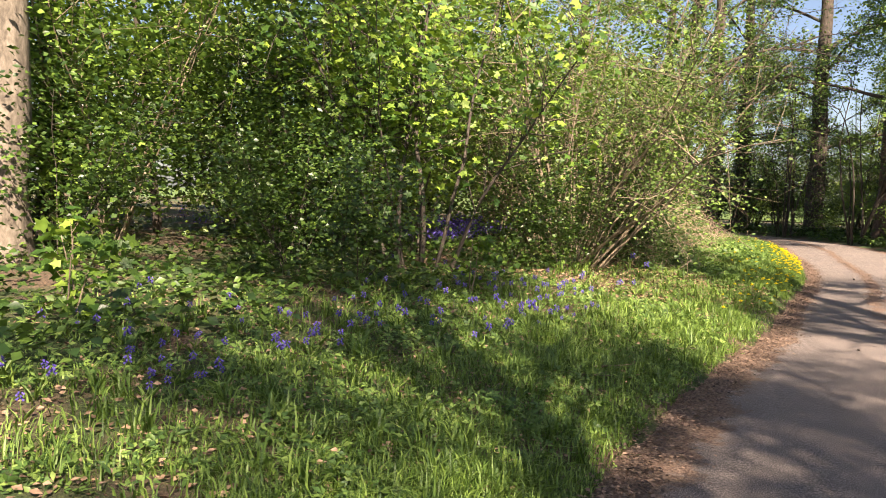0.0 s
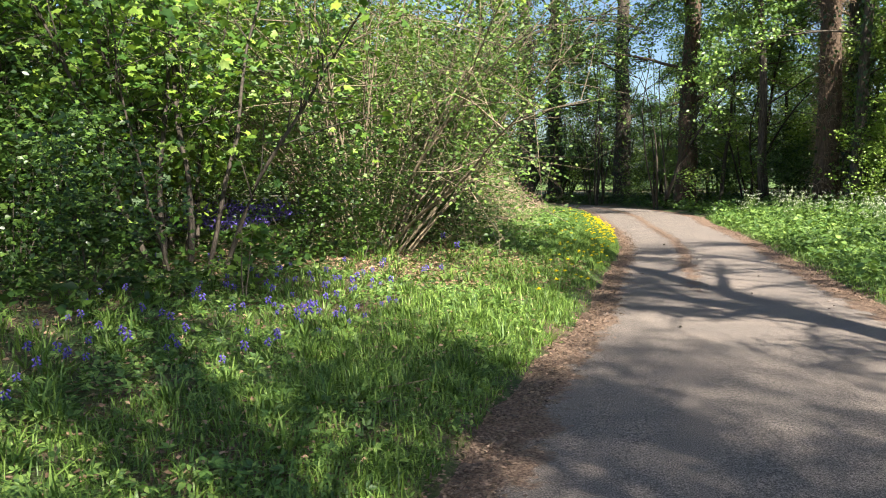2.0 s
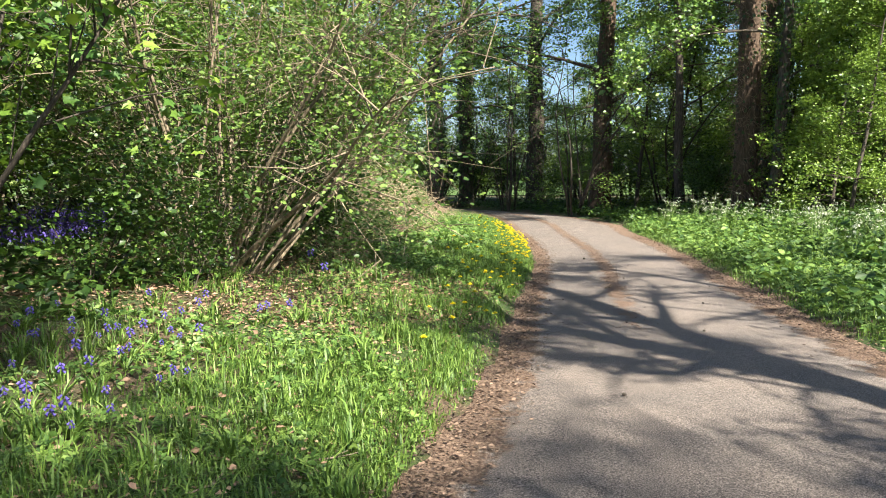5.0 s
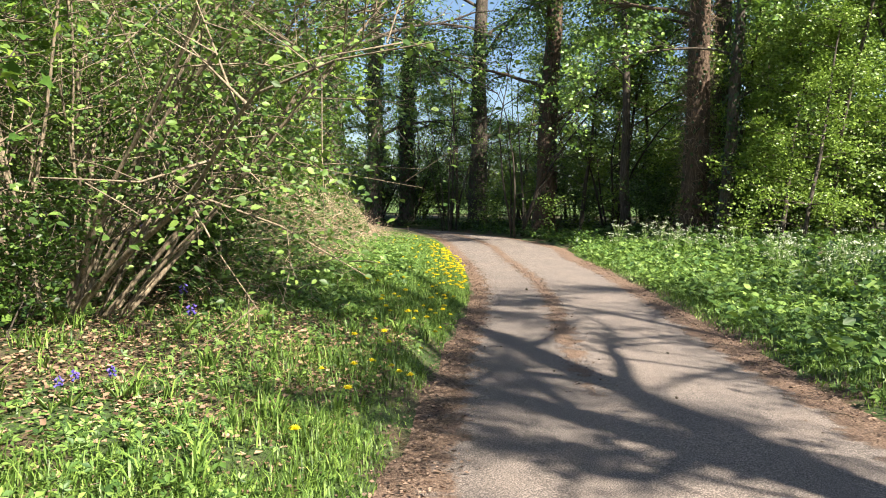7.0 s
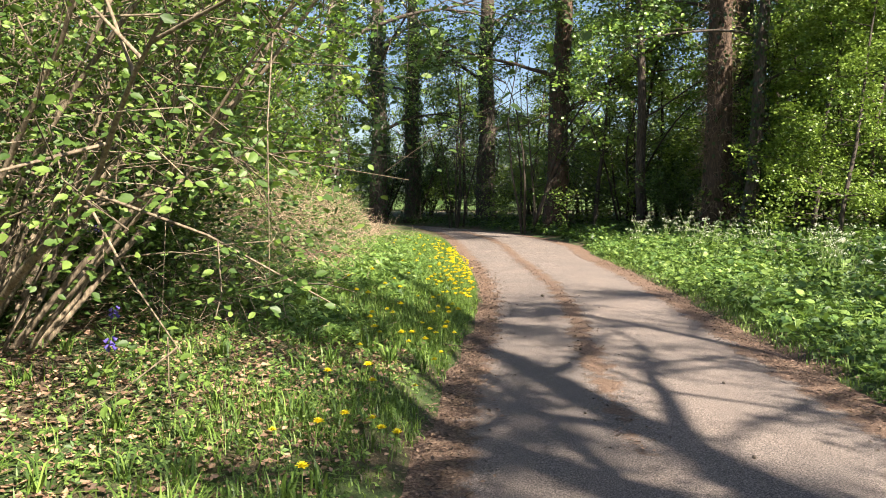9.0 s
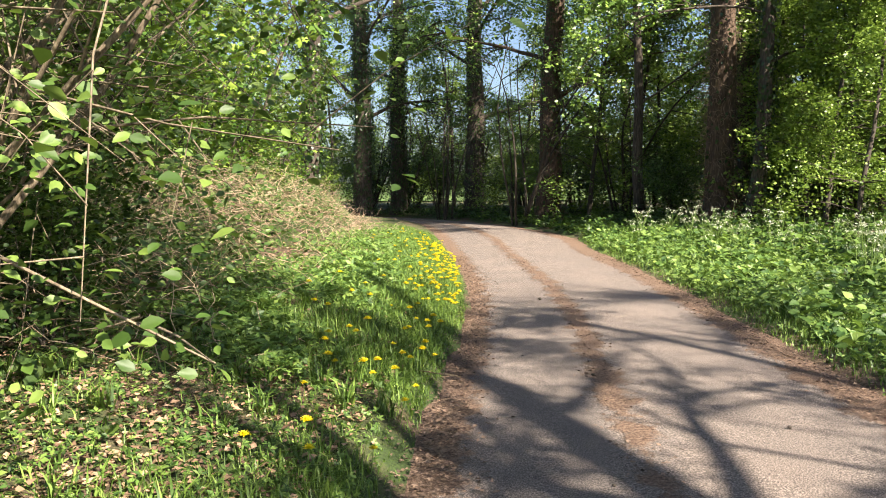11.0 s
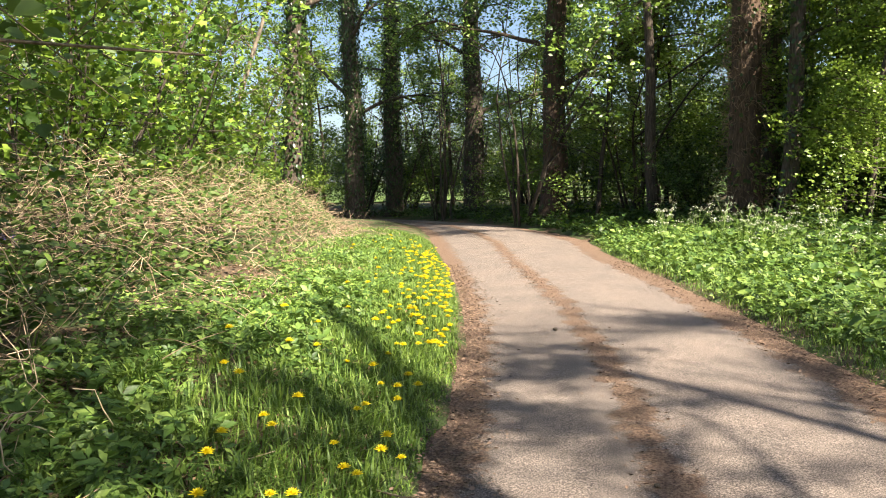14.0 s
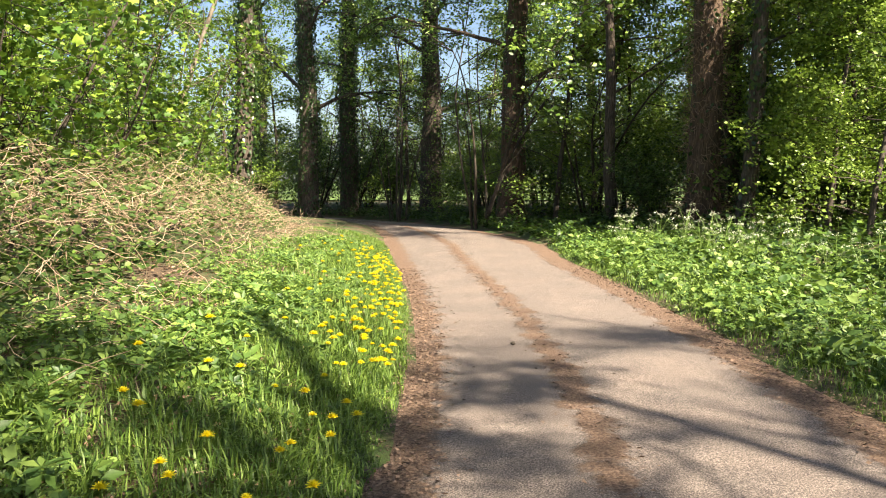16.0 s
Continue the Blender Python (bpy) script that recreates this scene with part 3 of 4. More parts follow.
# trees at the walker's right that shade the lane
def leaning_tree(seed, label, stem, radius, limbs, length, per):
    """An old tree whose trunk leans and bends away from the lane, with forking limbs and tufts of new leaves."""
    r = np.random.default_rng(seed)
    root = tagged(new("leaning_tree"), label, "tree")
    stem = np.array(stem, float)
    t = np.linspace(0, 1, 20)
    knots = np.linspace(0, 1, len(stem))
    line = np.stack([np.interp(t, knots, stem[:, k]) for k in range(3)], -1)
    line[1:-1] = (line[:-2] + line[1:-1] * 2 + line[2:]) / 4
    b = Buf()
    b.tube(line, radius * (1 - 0.72 * t) + radius * 0.35 * np.exp(-t * 20), 14, 0.04, r)
    part("trunk", b, M_BARK, root, smooth=True)
    tips, tb = [], Buf()
    for k in range(limbs):
        f = 0.34 + 0.66 * (k + r.uniform(0, 0.9)) / limbs
        g = int(f * 19)
        a = k * 2.4 + r.uniform(-0.6, 0.6)
        ln = length * (1.2 - 0.55 * f) * r.uniform(0.7, 1.25)
        rr = radius * (0.5 - 0.3 * f)
        limb = bent(line[g], (math.cos(a), math.sin(a), 0.5), ln, 10, r, 0.02, 0.16)
        lb = Buf()
        lb.tube(limb, np.linspace(rr, rr * 0.2, 10), 6, 0.05, r)
        for q in range(5):
            m = int(r.integers(2, 9))
            tw = bent(limb[m], limb[m] - limb[m - 1] + r.normal(0, 0.3, 3), ln * r.uniform(0.25, 0.5), 7, r, 0.03, 0.16)
            lb.tube(tw[::2], np.linspace(rr * 0.42, rr * 0.1, 4), 4)
            twigs(tb, tw, rr * 0.12, 4, ln * 0.2, r, tips, 1, sides=3)
        part("limb", lb, M_BARK, root, smooth=True)
    tagged(part("brushwood", tb, M_BARK, root), kind="stuff")
    cb = Buf()
    tips = np.array(tips)
    tips = tips[np.sin(tips[:, 0] * 2.3 + 1.0) + np.sin(tips[:, 1] * 2.1) + np.sin(tips[:, 2] * 2.7) > -0.35]
    scatter_leaves(cb, tips, per, 0.17, 0.095, OVAL, r, 0.5)
    part("crown", cb, M_CROWN, root)
    return root


on_ground(leaning_tree(45, "old tree leaning away from the lane, half in leaf", [(0, 0, -0.2), (0.5, 0.4, 1.8), (1.1, 1.15, 4.5), (1.6, 1.9, 6.4), (2.35, 2.75, 8.6), (2.9, 3.1, 11.0)], 0.25, 11, 3.9, 9), 4.5, 3.3)
on_ground(leaning_tree(46, "slim leaning tree on the verge, half in leaf", [(0, 0, -0.2), (0.2, -0.3, 2.5), (0.7, -0.5, 5.5), (1.5, -0.6, 9.0), (1.8, -0.4, 12.0)], 0.17, 9, 3.6, 8), 8.2, 5.6)
bare = on_ground(big_tree("oak_tree", "spreading oak with half-open leaves beside the lane", 16, 0.36, 41, M_BARK, limbs=11, first=0.3, spread=6.5, per=3, leaf=0.085, share=0.4, limb_r=0.3), 14.5, 3.5, 0, 0.95)
for x, y, rz, s in [(19.5, -3.5, 75, 1.2)]:
    again(bare, x, y, rz, s)
leafy = on_ground(big_tree("beech_tree", "leafy beech behind the walker", 17, 0.3, 43, M_PALE_BARK, limbs=12, first=0.42, spread=5.2, per=5, leaf=0.12, share=0.85), 9.6, -6.0, 0, 0.75)
for x, y, rz, s in [(7.2, -4.2, 290, 0.64), (11.5, -11.5, 200, 1.0), (2.0, -13, 20, 1.0), (-1.5, -10, 80, 0.9), (3.7, -1.9, 40, 0.62), (4.4, -2.9, 170, 0.8), (4.4, 5.9, 100, 0.57), (6.1, 3.6, 320, 0.45)]:
    again(leafy, x, y, rz, s)

# thin poles of the coppice
pole = shrub("coppice_stool", "stool of thin bare coppice poles with few leaves", 7, 7.5, 0.28, 0.085, M_CROWN, M_DARK_STEM, 51, twig_count=7, per=2, spread=0.16, radius=0.045, base=0.4)
on_ground(pole, 0.6, 40.5)
pole_b = shrub("coppice_stool", "leaning coppice poles in half shade", 5, 8.5, 0.35, 0.085, M_CROWN, M_DARK_STEM, 52, twig_count=8, per=2, spread=0.18, radius=0.055, base=0.5)
on_ground(pole_b, 3.2, 35.0)
for k in range(26):
    x, y = float(rng.uniform(-8, 20)), float(rng.uniform(33, 54))
    if x < right_edge(y) + 1.0 and x > left_edge(y) - 1.0:
        x = float(right_edge(y)) + 1.2 + 3 * float(rng.uniform())
    again(pole if k % 2 else pole_b, x, y, float(rng.uniform(0, 360)), float(rng.uniform(0.7, 1.1)))

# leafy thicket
thick_a = shrub("thicket_bush", "dense leafy bush under the trees", 12, 4.2, 0.55, 0.075, M_SHADE_LEAF, M_DARK_STEM, 61, twig_count=11, per=4, spread=0.2)
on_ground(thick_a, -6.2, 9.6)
thick_b = shrub("thicket_bush", "fresh green bush with thin stems", 10, 5.0, 0.5, 0.095, M_CROWN, M_STEM, 62, twig_count=11, per=4, spread=0.2)
on_ground(thick_b, -5.6, 12.2)
for k, (x, y, s) in enumerate([(-8.2, 8.2, 1.0), (-7.8, 11.5, 1.1), (-4.8, 14.6, 0.9), (-7.0, 15.5, 1.15), (-10.5, 9.5, 1.2), (-10, 13.5, 1.2), (-6.0, 18.5, 1.1), (-9.0, 20, 1.2), (-5.6, 22.5, 1.0), (-11.5, 6.5, 1.1), (-9.8, 4.6, 0.9), (-7.5, 26, 1.1),
                               (-4.9, 28, 0.9), (-6.5, 30.5, 1.1)]):
    again(thick_a if k % 2 else thick_b, x, y, float(rng.uniform(0, 360)), s)
for k, (x, y, s) in enumerate([(12.2, 26.5, 1.1), (10.8, 29.5, 1.0), (16, 27.5, 1.3), (12.5, 33, 1.1), (5.2, 39, 0.7), (-4.5, 44, 0.7)]):
    again(thick_b if k % 3 else thick_a, x, y, float(rng.uniform(0, 360)), s)

# bushes that close the wood at the back, its deep shade put into their leaf colour
far_bush = shrub("wood_edge_bush", "leafy bush at the back of the wood, darkened for shade", 6, 4.0, 0.6, 0.14, M_SHADE_LEAF, M_DARK_STEM, 64, twig_count=8, per=4, spread=0.26)
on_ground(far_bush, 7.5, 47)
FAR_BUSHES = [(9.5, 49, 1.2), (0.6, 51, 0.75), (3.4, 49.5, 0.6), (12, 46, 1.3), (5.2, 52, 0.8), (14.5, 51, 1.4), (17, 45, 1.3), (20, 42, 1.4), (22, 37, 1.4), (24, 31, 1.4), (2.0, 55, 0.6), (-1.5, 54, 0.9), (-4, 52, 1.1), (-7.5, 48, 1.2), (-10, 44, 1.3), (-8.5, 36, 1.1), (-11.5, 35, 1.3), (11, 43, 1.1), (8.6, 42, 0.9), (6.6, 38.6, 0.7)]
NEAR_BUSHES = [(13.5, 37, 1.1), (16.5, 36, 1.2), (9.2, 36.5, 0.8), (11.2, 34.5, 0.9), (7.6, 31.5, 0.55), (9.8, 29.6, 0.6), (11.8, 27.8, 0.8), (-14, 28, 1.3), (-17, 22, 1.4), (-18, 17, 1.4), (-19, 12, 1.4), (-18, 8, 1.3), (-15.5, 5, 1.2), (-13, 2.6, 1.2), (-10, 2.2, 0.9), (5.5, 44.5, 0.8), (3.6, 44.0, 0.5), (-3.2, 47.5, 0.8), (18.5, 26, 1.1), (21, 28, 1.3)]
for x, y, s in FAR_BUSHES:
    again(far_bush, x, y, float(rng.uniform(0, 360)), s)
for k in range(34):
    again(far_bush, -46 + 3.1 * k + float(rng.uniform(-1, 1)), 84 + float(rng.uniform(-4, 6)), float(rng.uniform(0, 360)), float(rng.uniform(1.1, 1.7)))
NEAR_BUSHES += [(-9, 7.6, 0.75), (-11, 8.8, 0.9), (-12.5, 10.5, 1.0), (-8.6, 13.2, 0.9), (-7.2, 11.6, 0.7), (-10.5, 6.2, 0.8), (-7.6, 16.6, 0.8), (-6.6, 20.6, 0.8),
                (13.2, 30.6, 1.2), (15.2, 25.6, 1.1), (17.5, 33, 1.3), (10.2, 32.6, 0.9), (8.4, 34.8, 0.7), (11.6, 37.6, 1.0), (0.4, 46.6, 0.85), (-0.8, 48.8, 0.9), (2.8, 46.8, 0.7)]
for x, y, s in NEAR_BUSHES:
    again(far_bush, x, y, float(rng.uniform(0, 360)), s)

for x, y, s in [(-3.5, 6.5, 0.3), (-4.4, 6.9, 0.36), (-3.0, 9.5, 0.32), (-2.4, 10.1, 0.26), (-5.2, 8.0, 0.4), (-6.3, 5.7, 0.42), (-1.7, 12.3, 0.26), (-2.0, 13.2, 0.3)]:
    again(far_bush, x, y, 97 * x, s * 1.15)
small_maple = on_ground(shrub("sycamore_seedling", "small sycamore with a few broad pale leaves", 2, 0.85, 0.3, 0.1, M_MAPLE, M_STEM, 83, twig_count=3, per=1, spread=0.04, shape=LOBED, radius=0.008, base=0.05, fine=True, category="sapling"), -3.9, 3.6)
again(small_maple, -4.3, 4.1, 120, 1.1)
again(small_maple, -2.6, 7.3, 40, 1.0)

# hazel at the verge, fanning out over the bank
hazel = on_ground(shrub("hazel_bush", "hazel with many pale arching stems and small new leaves", 26, 5.0, 0.8, 0.05, M_HAZEL, M_STEM, 71, twig_count=11, per=4, spread=0.12, fine=True, shape=SLIM, radius=0.024, base=0.45, bias=(0.3, 0.08)), -2.5, 11.3)
again(hazel, -3.3, 12.9, 140, 0.9)

# young sycamores
maple = on_ground(shrub("sycamore_sapling", "young sycamore with broad bright green leaves", 7, 4.6, 0.42, 0.098, M_MAPLE, M_DARK_STEM, 81, twig_count=12, per=3, spread=0.16, fine=True, up=0.75, shape=LOBED, radius=0.026, base=0.35, category="sapling"), -3.6, 8.3)
for x, y, rz, s in [(-4.5, 9.9, 90, 1.0), (-3.7, 18.8, 200, 0.95), (-3.8, 21.8, 320, 1.0), (-4.9, 16.8, 60, 0.9), (-2.9, 14.1, 250, 0.95), (-3.5, 25.0, 150, 0.85)]:
    again(maple, x, y, rz, s)


# ---- bramble bank ----
def mound(x, y):
    """Height of the bramble heap above the ground."""
    c = np.interp(y, [11.5, 14, 18, 24, 29], [-2.1, -2.5, -2.9, -2.8, -2.4])
    w = np.interp(y, [11.5, 14, 18, 24, 29], [0.7, 1.5, 1.7, 1.4, 0.6])
    h = np.interp(y, [11.0, 12.5, 14.5, 17, 22, 27, 29.5], [0.1, 0.6, 0.85, 1.15, 1.2, 0.8, 0.1])
    return h * np.clip(1 - ((x - c) / w) ** 2, 0, 1) ** 0.7 * (1 + 0.25 * lumps(x * 1.5, y * 1.5))


rng = np.random.default_rng(91)
bramble = tagged(new("bramble_bank"), "heap of dead brown bramble canes with sparse leaves", "brambles", kind="stuff")
cane_buf, bl_buf = Buf(), Buf()
for k in range(4300):
    y = rng.uniform(12, 29)
    x = np.interp(y, [12, 18, 29], [-2.3, -2.7, -2.4]) + rng.normal(0, 0.8)
    z = float(ground_z(x, y)) + max(0.05, float(mound(x, y))) * rng.uniform(0.3, 1.0)
    a = rng.uniform(0, 2 * np.pi)
    line = bent((x, y, z), (math.cos(a), math.sin(a), rng.uniform(-0.1, 0.7)), rng.uniform(0.15, 0.65), 5, rng, 0.14, 0.4)
    line[:, 2] = np.maximum(line[:, 2], ground_z(line[:, 0], line[:, 1]) + 0.01)
    cane_buf.tube(line, np.linspace(0.0038, 0.0018, 5), 3)
part("canes", cane_buf, M_CANE, bramble, "dry brown canes")
n = 12500
y = rng.uniform(11.5, 29, n)
x = np.interp(y, [11.5, 18, 29], [-2.1, -2.6, -2.3]) + rng.normal(0, 0.9, n)
m = mound(x, y)
z = ground_z(x, y) + m * rng.uniform(0.25, 1.05, n) + rng.uniform(0, 0.12, n)
keep = (m > 0.03)
x, y, z = x[keep], y[keep], z[keep]
n = len(x)
a = rng.uniform(0, 2 * np.pi, n)
bl_buf.leaves(np.stack([x, y, z], -1), np.stack([np.cos(a), np.sin(a), rng.normal(-0.1, 0.3, n)], -1), np.stack([rng.normal(0.2, 0.5, n), rng.normal(-0.2, 0.5, n), np.ones(n)], -1), rng.uniform(0.035, 0.085, n), TOOTHED)
part("foliage", bl_buf, M_BRAMBLE, bramble)


# ---- verge plants ----
def patch_noise(x, y, seed=0.0):
    return 0.5 + 0.5 * np.sin(2.1 * x + 1.3 * np.sin(0.9 * y + seed) + seed) * np.sin(1.7 * y + 1.1 * np.sin(1.3 * x) + 2 * seed)


def blades(buf, x, y, h, rng, lean=0.45, width=0.006):
    """Grass blades: a bent strip of two steps that narrows to a point."""
    n = len(x)
    z = ground_z(x, y) - 0.01
    a = rng.uniform(0, 2 * np.pi, n)
    d = np.stack([np.cos(a), np.sin(a), np.zeros(n)], -1)
    s = np.stack([-np.sin(a), np.cos(a), np.zeros(n)], -1)
    w = (width * rng.uniform(0.6, 1.4, n))[:, None]
    bend = (lean * rng.uniform(0.1, 1.2, n))[:, None] * h[:, None]
    p0 = np.stack([x, y, z], -1)
    p1 = p0 + d * bend * 0.3 + np.stack([np.zeros(n), np.zeros(n), h * 0.6], -1)
    p2 = p0 + d * bend + np.stack([np.zeros(n), np.zeros(n), h * (1 - 0.25 * np.minimum(bend[:, 0] / h, 1))], -1)
    v = np.stack([p0 - s * w, p0 + s * w, p1 - s * w * 0.8, p1 + s * w * 0.8, p2], 1)
    off = (np.arange(n) * 5)[:, None]
    buf.add(v, [off + np.array((0, 1, 3, 2))[None], off + np.array((2, 3, 4))[None]])


rng = np.random.default_rng(101)
# grass of the near bank: thick along the lane, thinner towards the wood
gb = Buf()
n = 175000
y = 2.0 + 27 * rng.uniform(0, 1, n) ** 1.35
d = np.abs(rng.exponential(0.95, n))
x = left_edge(y) - 0.03 - d + 0.08 * rng.normal(0, 1, n)
lim = np.interp(y, [0, 9, 12, 15, 29], [5, 3.2, 2.1, 2.0, 1.9])
keep = (d < lim) & (rng.uniform(0, 1, n) < 0.08 + 1.0 * patch_noise(x, y) * patch_noise(x * 2.7, y * 2.7, 0.6) * 1.5 * np.where(d > 1.2, 0.7, 1.0) * np.where((d > 0.55) & (y > 8.8) & (y < 12.6), 0.3, 1.0)) & (x < left_edge(y) + 0.03)
x, y, d = x[keep], y[keep], d[keep]
blades(gb, x, y, rng.uniform(0.04, 0.15, len(x)) * (0.45 + 0.75 * patch_noise(x * 1.6, y * 1.6, 1.7)) * np.clip(0.35 + d[:] / 0.35, 0.35, 1), rng, 1.1, 0.0034)
tagged(new("verge_grass", gb.mesh("verge_grass", M_GRASS)), "thick spring grass on the bank beside the lane", "grass", kind="stuff")
gb = Buf()
n = 56000
y = -3 + 31 * rng.uniform(0, 1, n)
d = np.abs(rng.exponential(1.1, n))
x = right_edge(y) + 0.02 + d + 0.06 * rng.normal(0, 1, n)
keep = (d < 5) & (rng.uniform(0, 1, n) < 0.25 + 0.9 * patch_noise(x, y, 3.1))
x, y = x[keep], y[keep]
blades(gb, x, y, rng.uniform(0.05, 0.18, len(x)) * np.clip(0.3 + (x - right_edge(y)) / 0.6, 0.3, 1), rng, 0.9, 0.005)
tagged(new("verge_grass", gb.mesh("verge_grass", M_GRASS)), "rank grass on the flat verge by the lane", "grass", kind="stuff")


gb = Buf()
n = 28000
y = rng.uniform(2.2, 8.3, n)
x = left_edge(y) - 0.02 - np.abs(rng.normal(0, 1.1, n))
keep = patch_noise(x * 1.9, y * 1.9, 2.2) * patch_noise(x, y, 0.9) > rng.uniform(0.02, 0.35, n)
x, y = x[keep], y[keep]
blades(gb, x, y, rng.uniform(0.03, 0.09, len(x)), rng, 1.5, 0.0042)
tagged(new("verge_grass", gb.mesh("verge_grass", M_GRASS)), "short soft grass in patches on the shaded bank", "grass", kind="stuff")
gb = Buf()
n = 26000
y = rng.uniform(12.4, 25, n)
x = left_edge(y) - 0.02 - np.abs(rng.normal(0, 0.5, n))
blades(gb, x, y, rng.uniform(0.05, 0.15, n) * np.clip(0.3 + (left_edge(y) - x) / 0.4, 0.3, 1.1), rng, 1.2, 0.0042)
tagged(new("verge_grass", gb.mesh("verge_grass", M_GRASS)), "fresh sunlit grass along the edge of the bank", "grass", kind="stuff")
gb = Buf()
for cx, cy, cn in zip(rng.uniform(-3.2, -0.1, 210), 2.5 + 12 * rng.uniform(0, 1, 210) ** 1.1, rng.integers(14, 34, 210)):
    tx, ty = cx + float(left_edge(cy)) + rng.normal(0, 0.025, cn), cy + rng.normal(0, 0.025, cn)
    blades(gb, tx, ty, rng.uniform(0.1, 0.21, cn), rng, 1.3, 0.005)
tagged(new("grass_tufts", gb.mesh("grass_tufts", M_GRASS)), "drooping tufts of long grass on the bank", "grass", kind="stuff")


def weeds(name, label, x, y, height, size, seed, mat, shape=TOOTHED, per=5, gaps=0.0):
    """Low broad-leaved plants: small rosettes on short stalks."""
    r = np.random.default_rng(seed)
    keep = patch_noise(x * 1.4, y * 1.4, 0.4) > gaps
    x, y = x[keep], y[keep]
    n = len(x) * per
    px, py = np.repeat(x, per) + r.normal(0, 0.06, n), np.repeat(y, per) + r.normal(0, 0.06, n)
    pz = ground_z(px, py) + np.repeat(height * r.uniform(0.3, 1, len(x)) * (0.45 + 0.8 * patch_noise(x * 1.3, y * 1.3, seed)) * np.clip(0.25 + np.maximum(left_edge(y) - x, x - right_edge(y)) / 0.7, 0.25, 1), per) * r.uniform(0.35, 1.05, n)
    a = r.uniform(0, 2 * np.pi, n)
    b = Buf()
    b.leaves(np.stack([px, py, pz], -1), np.stack([np.cos(a), np.sin(a), r.normal(0.1, 0.4, n)], -1), np.stack([r.normal(0.1, 0.55, n), r.normal(-0.15, 0.55, n), np.ones(n)], -1), size * r.uniform(0.5, 1.2, n), shape)
    return tagged(new(name, b.mesh(name, mat)), label, "weeds", kind="stuff")


n = 1900
y = rng.uniform(12.2, 24, n)
x = left_edge(y) - 0.5 - np.abs(rng.normal(0.75, 0.55, n))
weeds("ground_weeds", "low nettles and ground elder on the sunny bank", x, y, 0.12, 0.075, 5, M_WEED, TRIFOL, per=7, gaps=0.3)
n = 900
y = rng.uniform(8.6, 12.8, n)
x = left_edge(y) - 0.15 - np.abs(rng.normal(0.9, 0.8, n))
weeds("ground_weeds", "small seedlings among dry leaves by the hazel", x, y, 0.08, 0.05, 12, M_WEED, TRIFOL, per=4)
n = 2300
y = rng.uniform(1.5, 8.8, n)
x = left_edge(y) - 0.1 - np.abs(rng.normal(1.6, 1.3, n))
weeds("ground_weeds", "scattered low weeds among grass and leaf litter", x, y, 0.1, 0.065, 6, M_WEED, TRIFOL, per=5, gaps=0.35)
n = 4000
y = 28 - 28 * rng.uniform(0, 1, n) ** 1.3
x = right_edge(y) + 0.15 + np.abs(rng.normal(1.0, 1.1, n))
weeds("verge_weeds", "lush broad-leaved weeds along the flat verge", x, y, 0.23, 0.08, 7, M_WEED, TRIFOL, per=7)
n = 380
y = rng.uniform(12.6, 17.5, n)
x = left_edge(y) - 0.75 - np.abs(rng.normal(0.6, 0.45, n))
weeds("ground_weeds", "lush ground elder with broad three-part leaves", x, y, 0.16, 0.11, 14, M_WEED, TRIFOL, per=6, gaps=0.3)
n = 2600
y = 27 - 25 * rng.uniform(0, 1, n) ** 1.3
x = right_edge(y) + 0.3 + np.abs(rng.normal(0.9, 1.0, n))
weeds("verge_weeds", "broad dock leaves standing in the flat verge", x, y, 0.24, 0.115, 15, M_WEED, SLIM, per=4)
# wood floor plants: shade under the trees is painted into their leaves
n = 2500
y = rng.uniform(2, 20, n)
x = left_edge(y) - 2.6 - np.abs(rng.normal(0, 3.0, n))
weeds("wood_floor_plants", "low plants on the wood floor, leaves darkened for shade", x, y, 0.25, 0.09, 8, M_SHADE_LEAF, OVAL, per=5)
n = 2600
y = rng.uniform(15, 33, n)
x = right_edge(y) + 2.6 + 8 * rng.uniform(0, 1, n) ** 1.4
weeds("wood_floor_plants", "low brambles and ivy under the trees, darkened for shade", x, y, 0.5, 0.13, 9, M_SHADE_LEAF, OVAL, per=6)
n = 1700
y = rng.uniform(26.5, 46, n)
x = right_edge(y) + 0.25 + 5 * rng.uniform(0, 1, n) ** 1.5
weeds("wood_floor_plants", "ivy and brambles beyond the bend of the lane, darkened for shade", x, y, 0.42, 0.13, 10, M_SHADE_LEAF, OVAL, per=6)

# leaf litter and road grit
n = 26000
y = np.where(rng.uniform(0, 1, n) < 0.3, rng.uniform(8.8, 12.8, n), rng.uniform(1, 20, n))
x = left_edge(y) - 0.25 - np.abs(rng.normal(1.5, 1.6, n))
b = Buf()
a = rng.uniform(0, 2 * np.pi, n)
b.leaves(np.stack([x, y, ground_z(x, y) + rng.uniform(0.004, 0.03, n)], -1), np.stack([np.cos(a), np.sin(a), rng.normal(0, 0.2, n)], -1), np.stack([rng.normal(0, 0.35, n), rng.normal(0, 0.35, n), np.ones(n)], -1), rng.uniform(0.015, 0.052, n), CURLED)
tagged(new("leaf_litter", b.mesh("leaf_litter", M_LITTER)), "dry brown leaves strewn over the bank", "litter", kind="stuff")
b = Buf()
n = 19000
y = 3 + 20 * rng.uniform(0, 1, n) ** 1.3
which = rng.choice(3, n, p=[0.4, 0.28, 0.32])
off = rng.normal(0, 1, n)
x = np.where(which == 0, left_edge(y) + 0.12 + 0.12 * off, np.where(which == 1, right_edge(y) - 0.12 + 0.14 * off, left_edge(y) + 1.13 + 0.09 * off))
keep = (which < 2) | (y > 10.5)
x, y = x[keep], y[keep]
n = len(x)
z = np.maximum(ground_z(x, y), 0.0) + 0.008
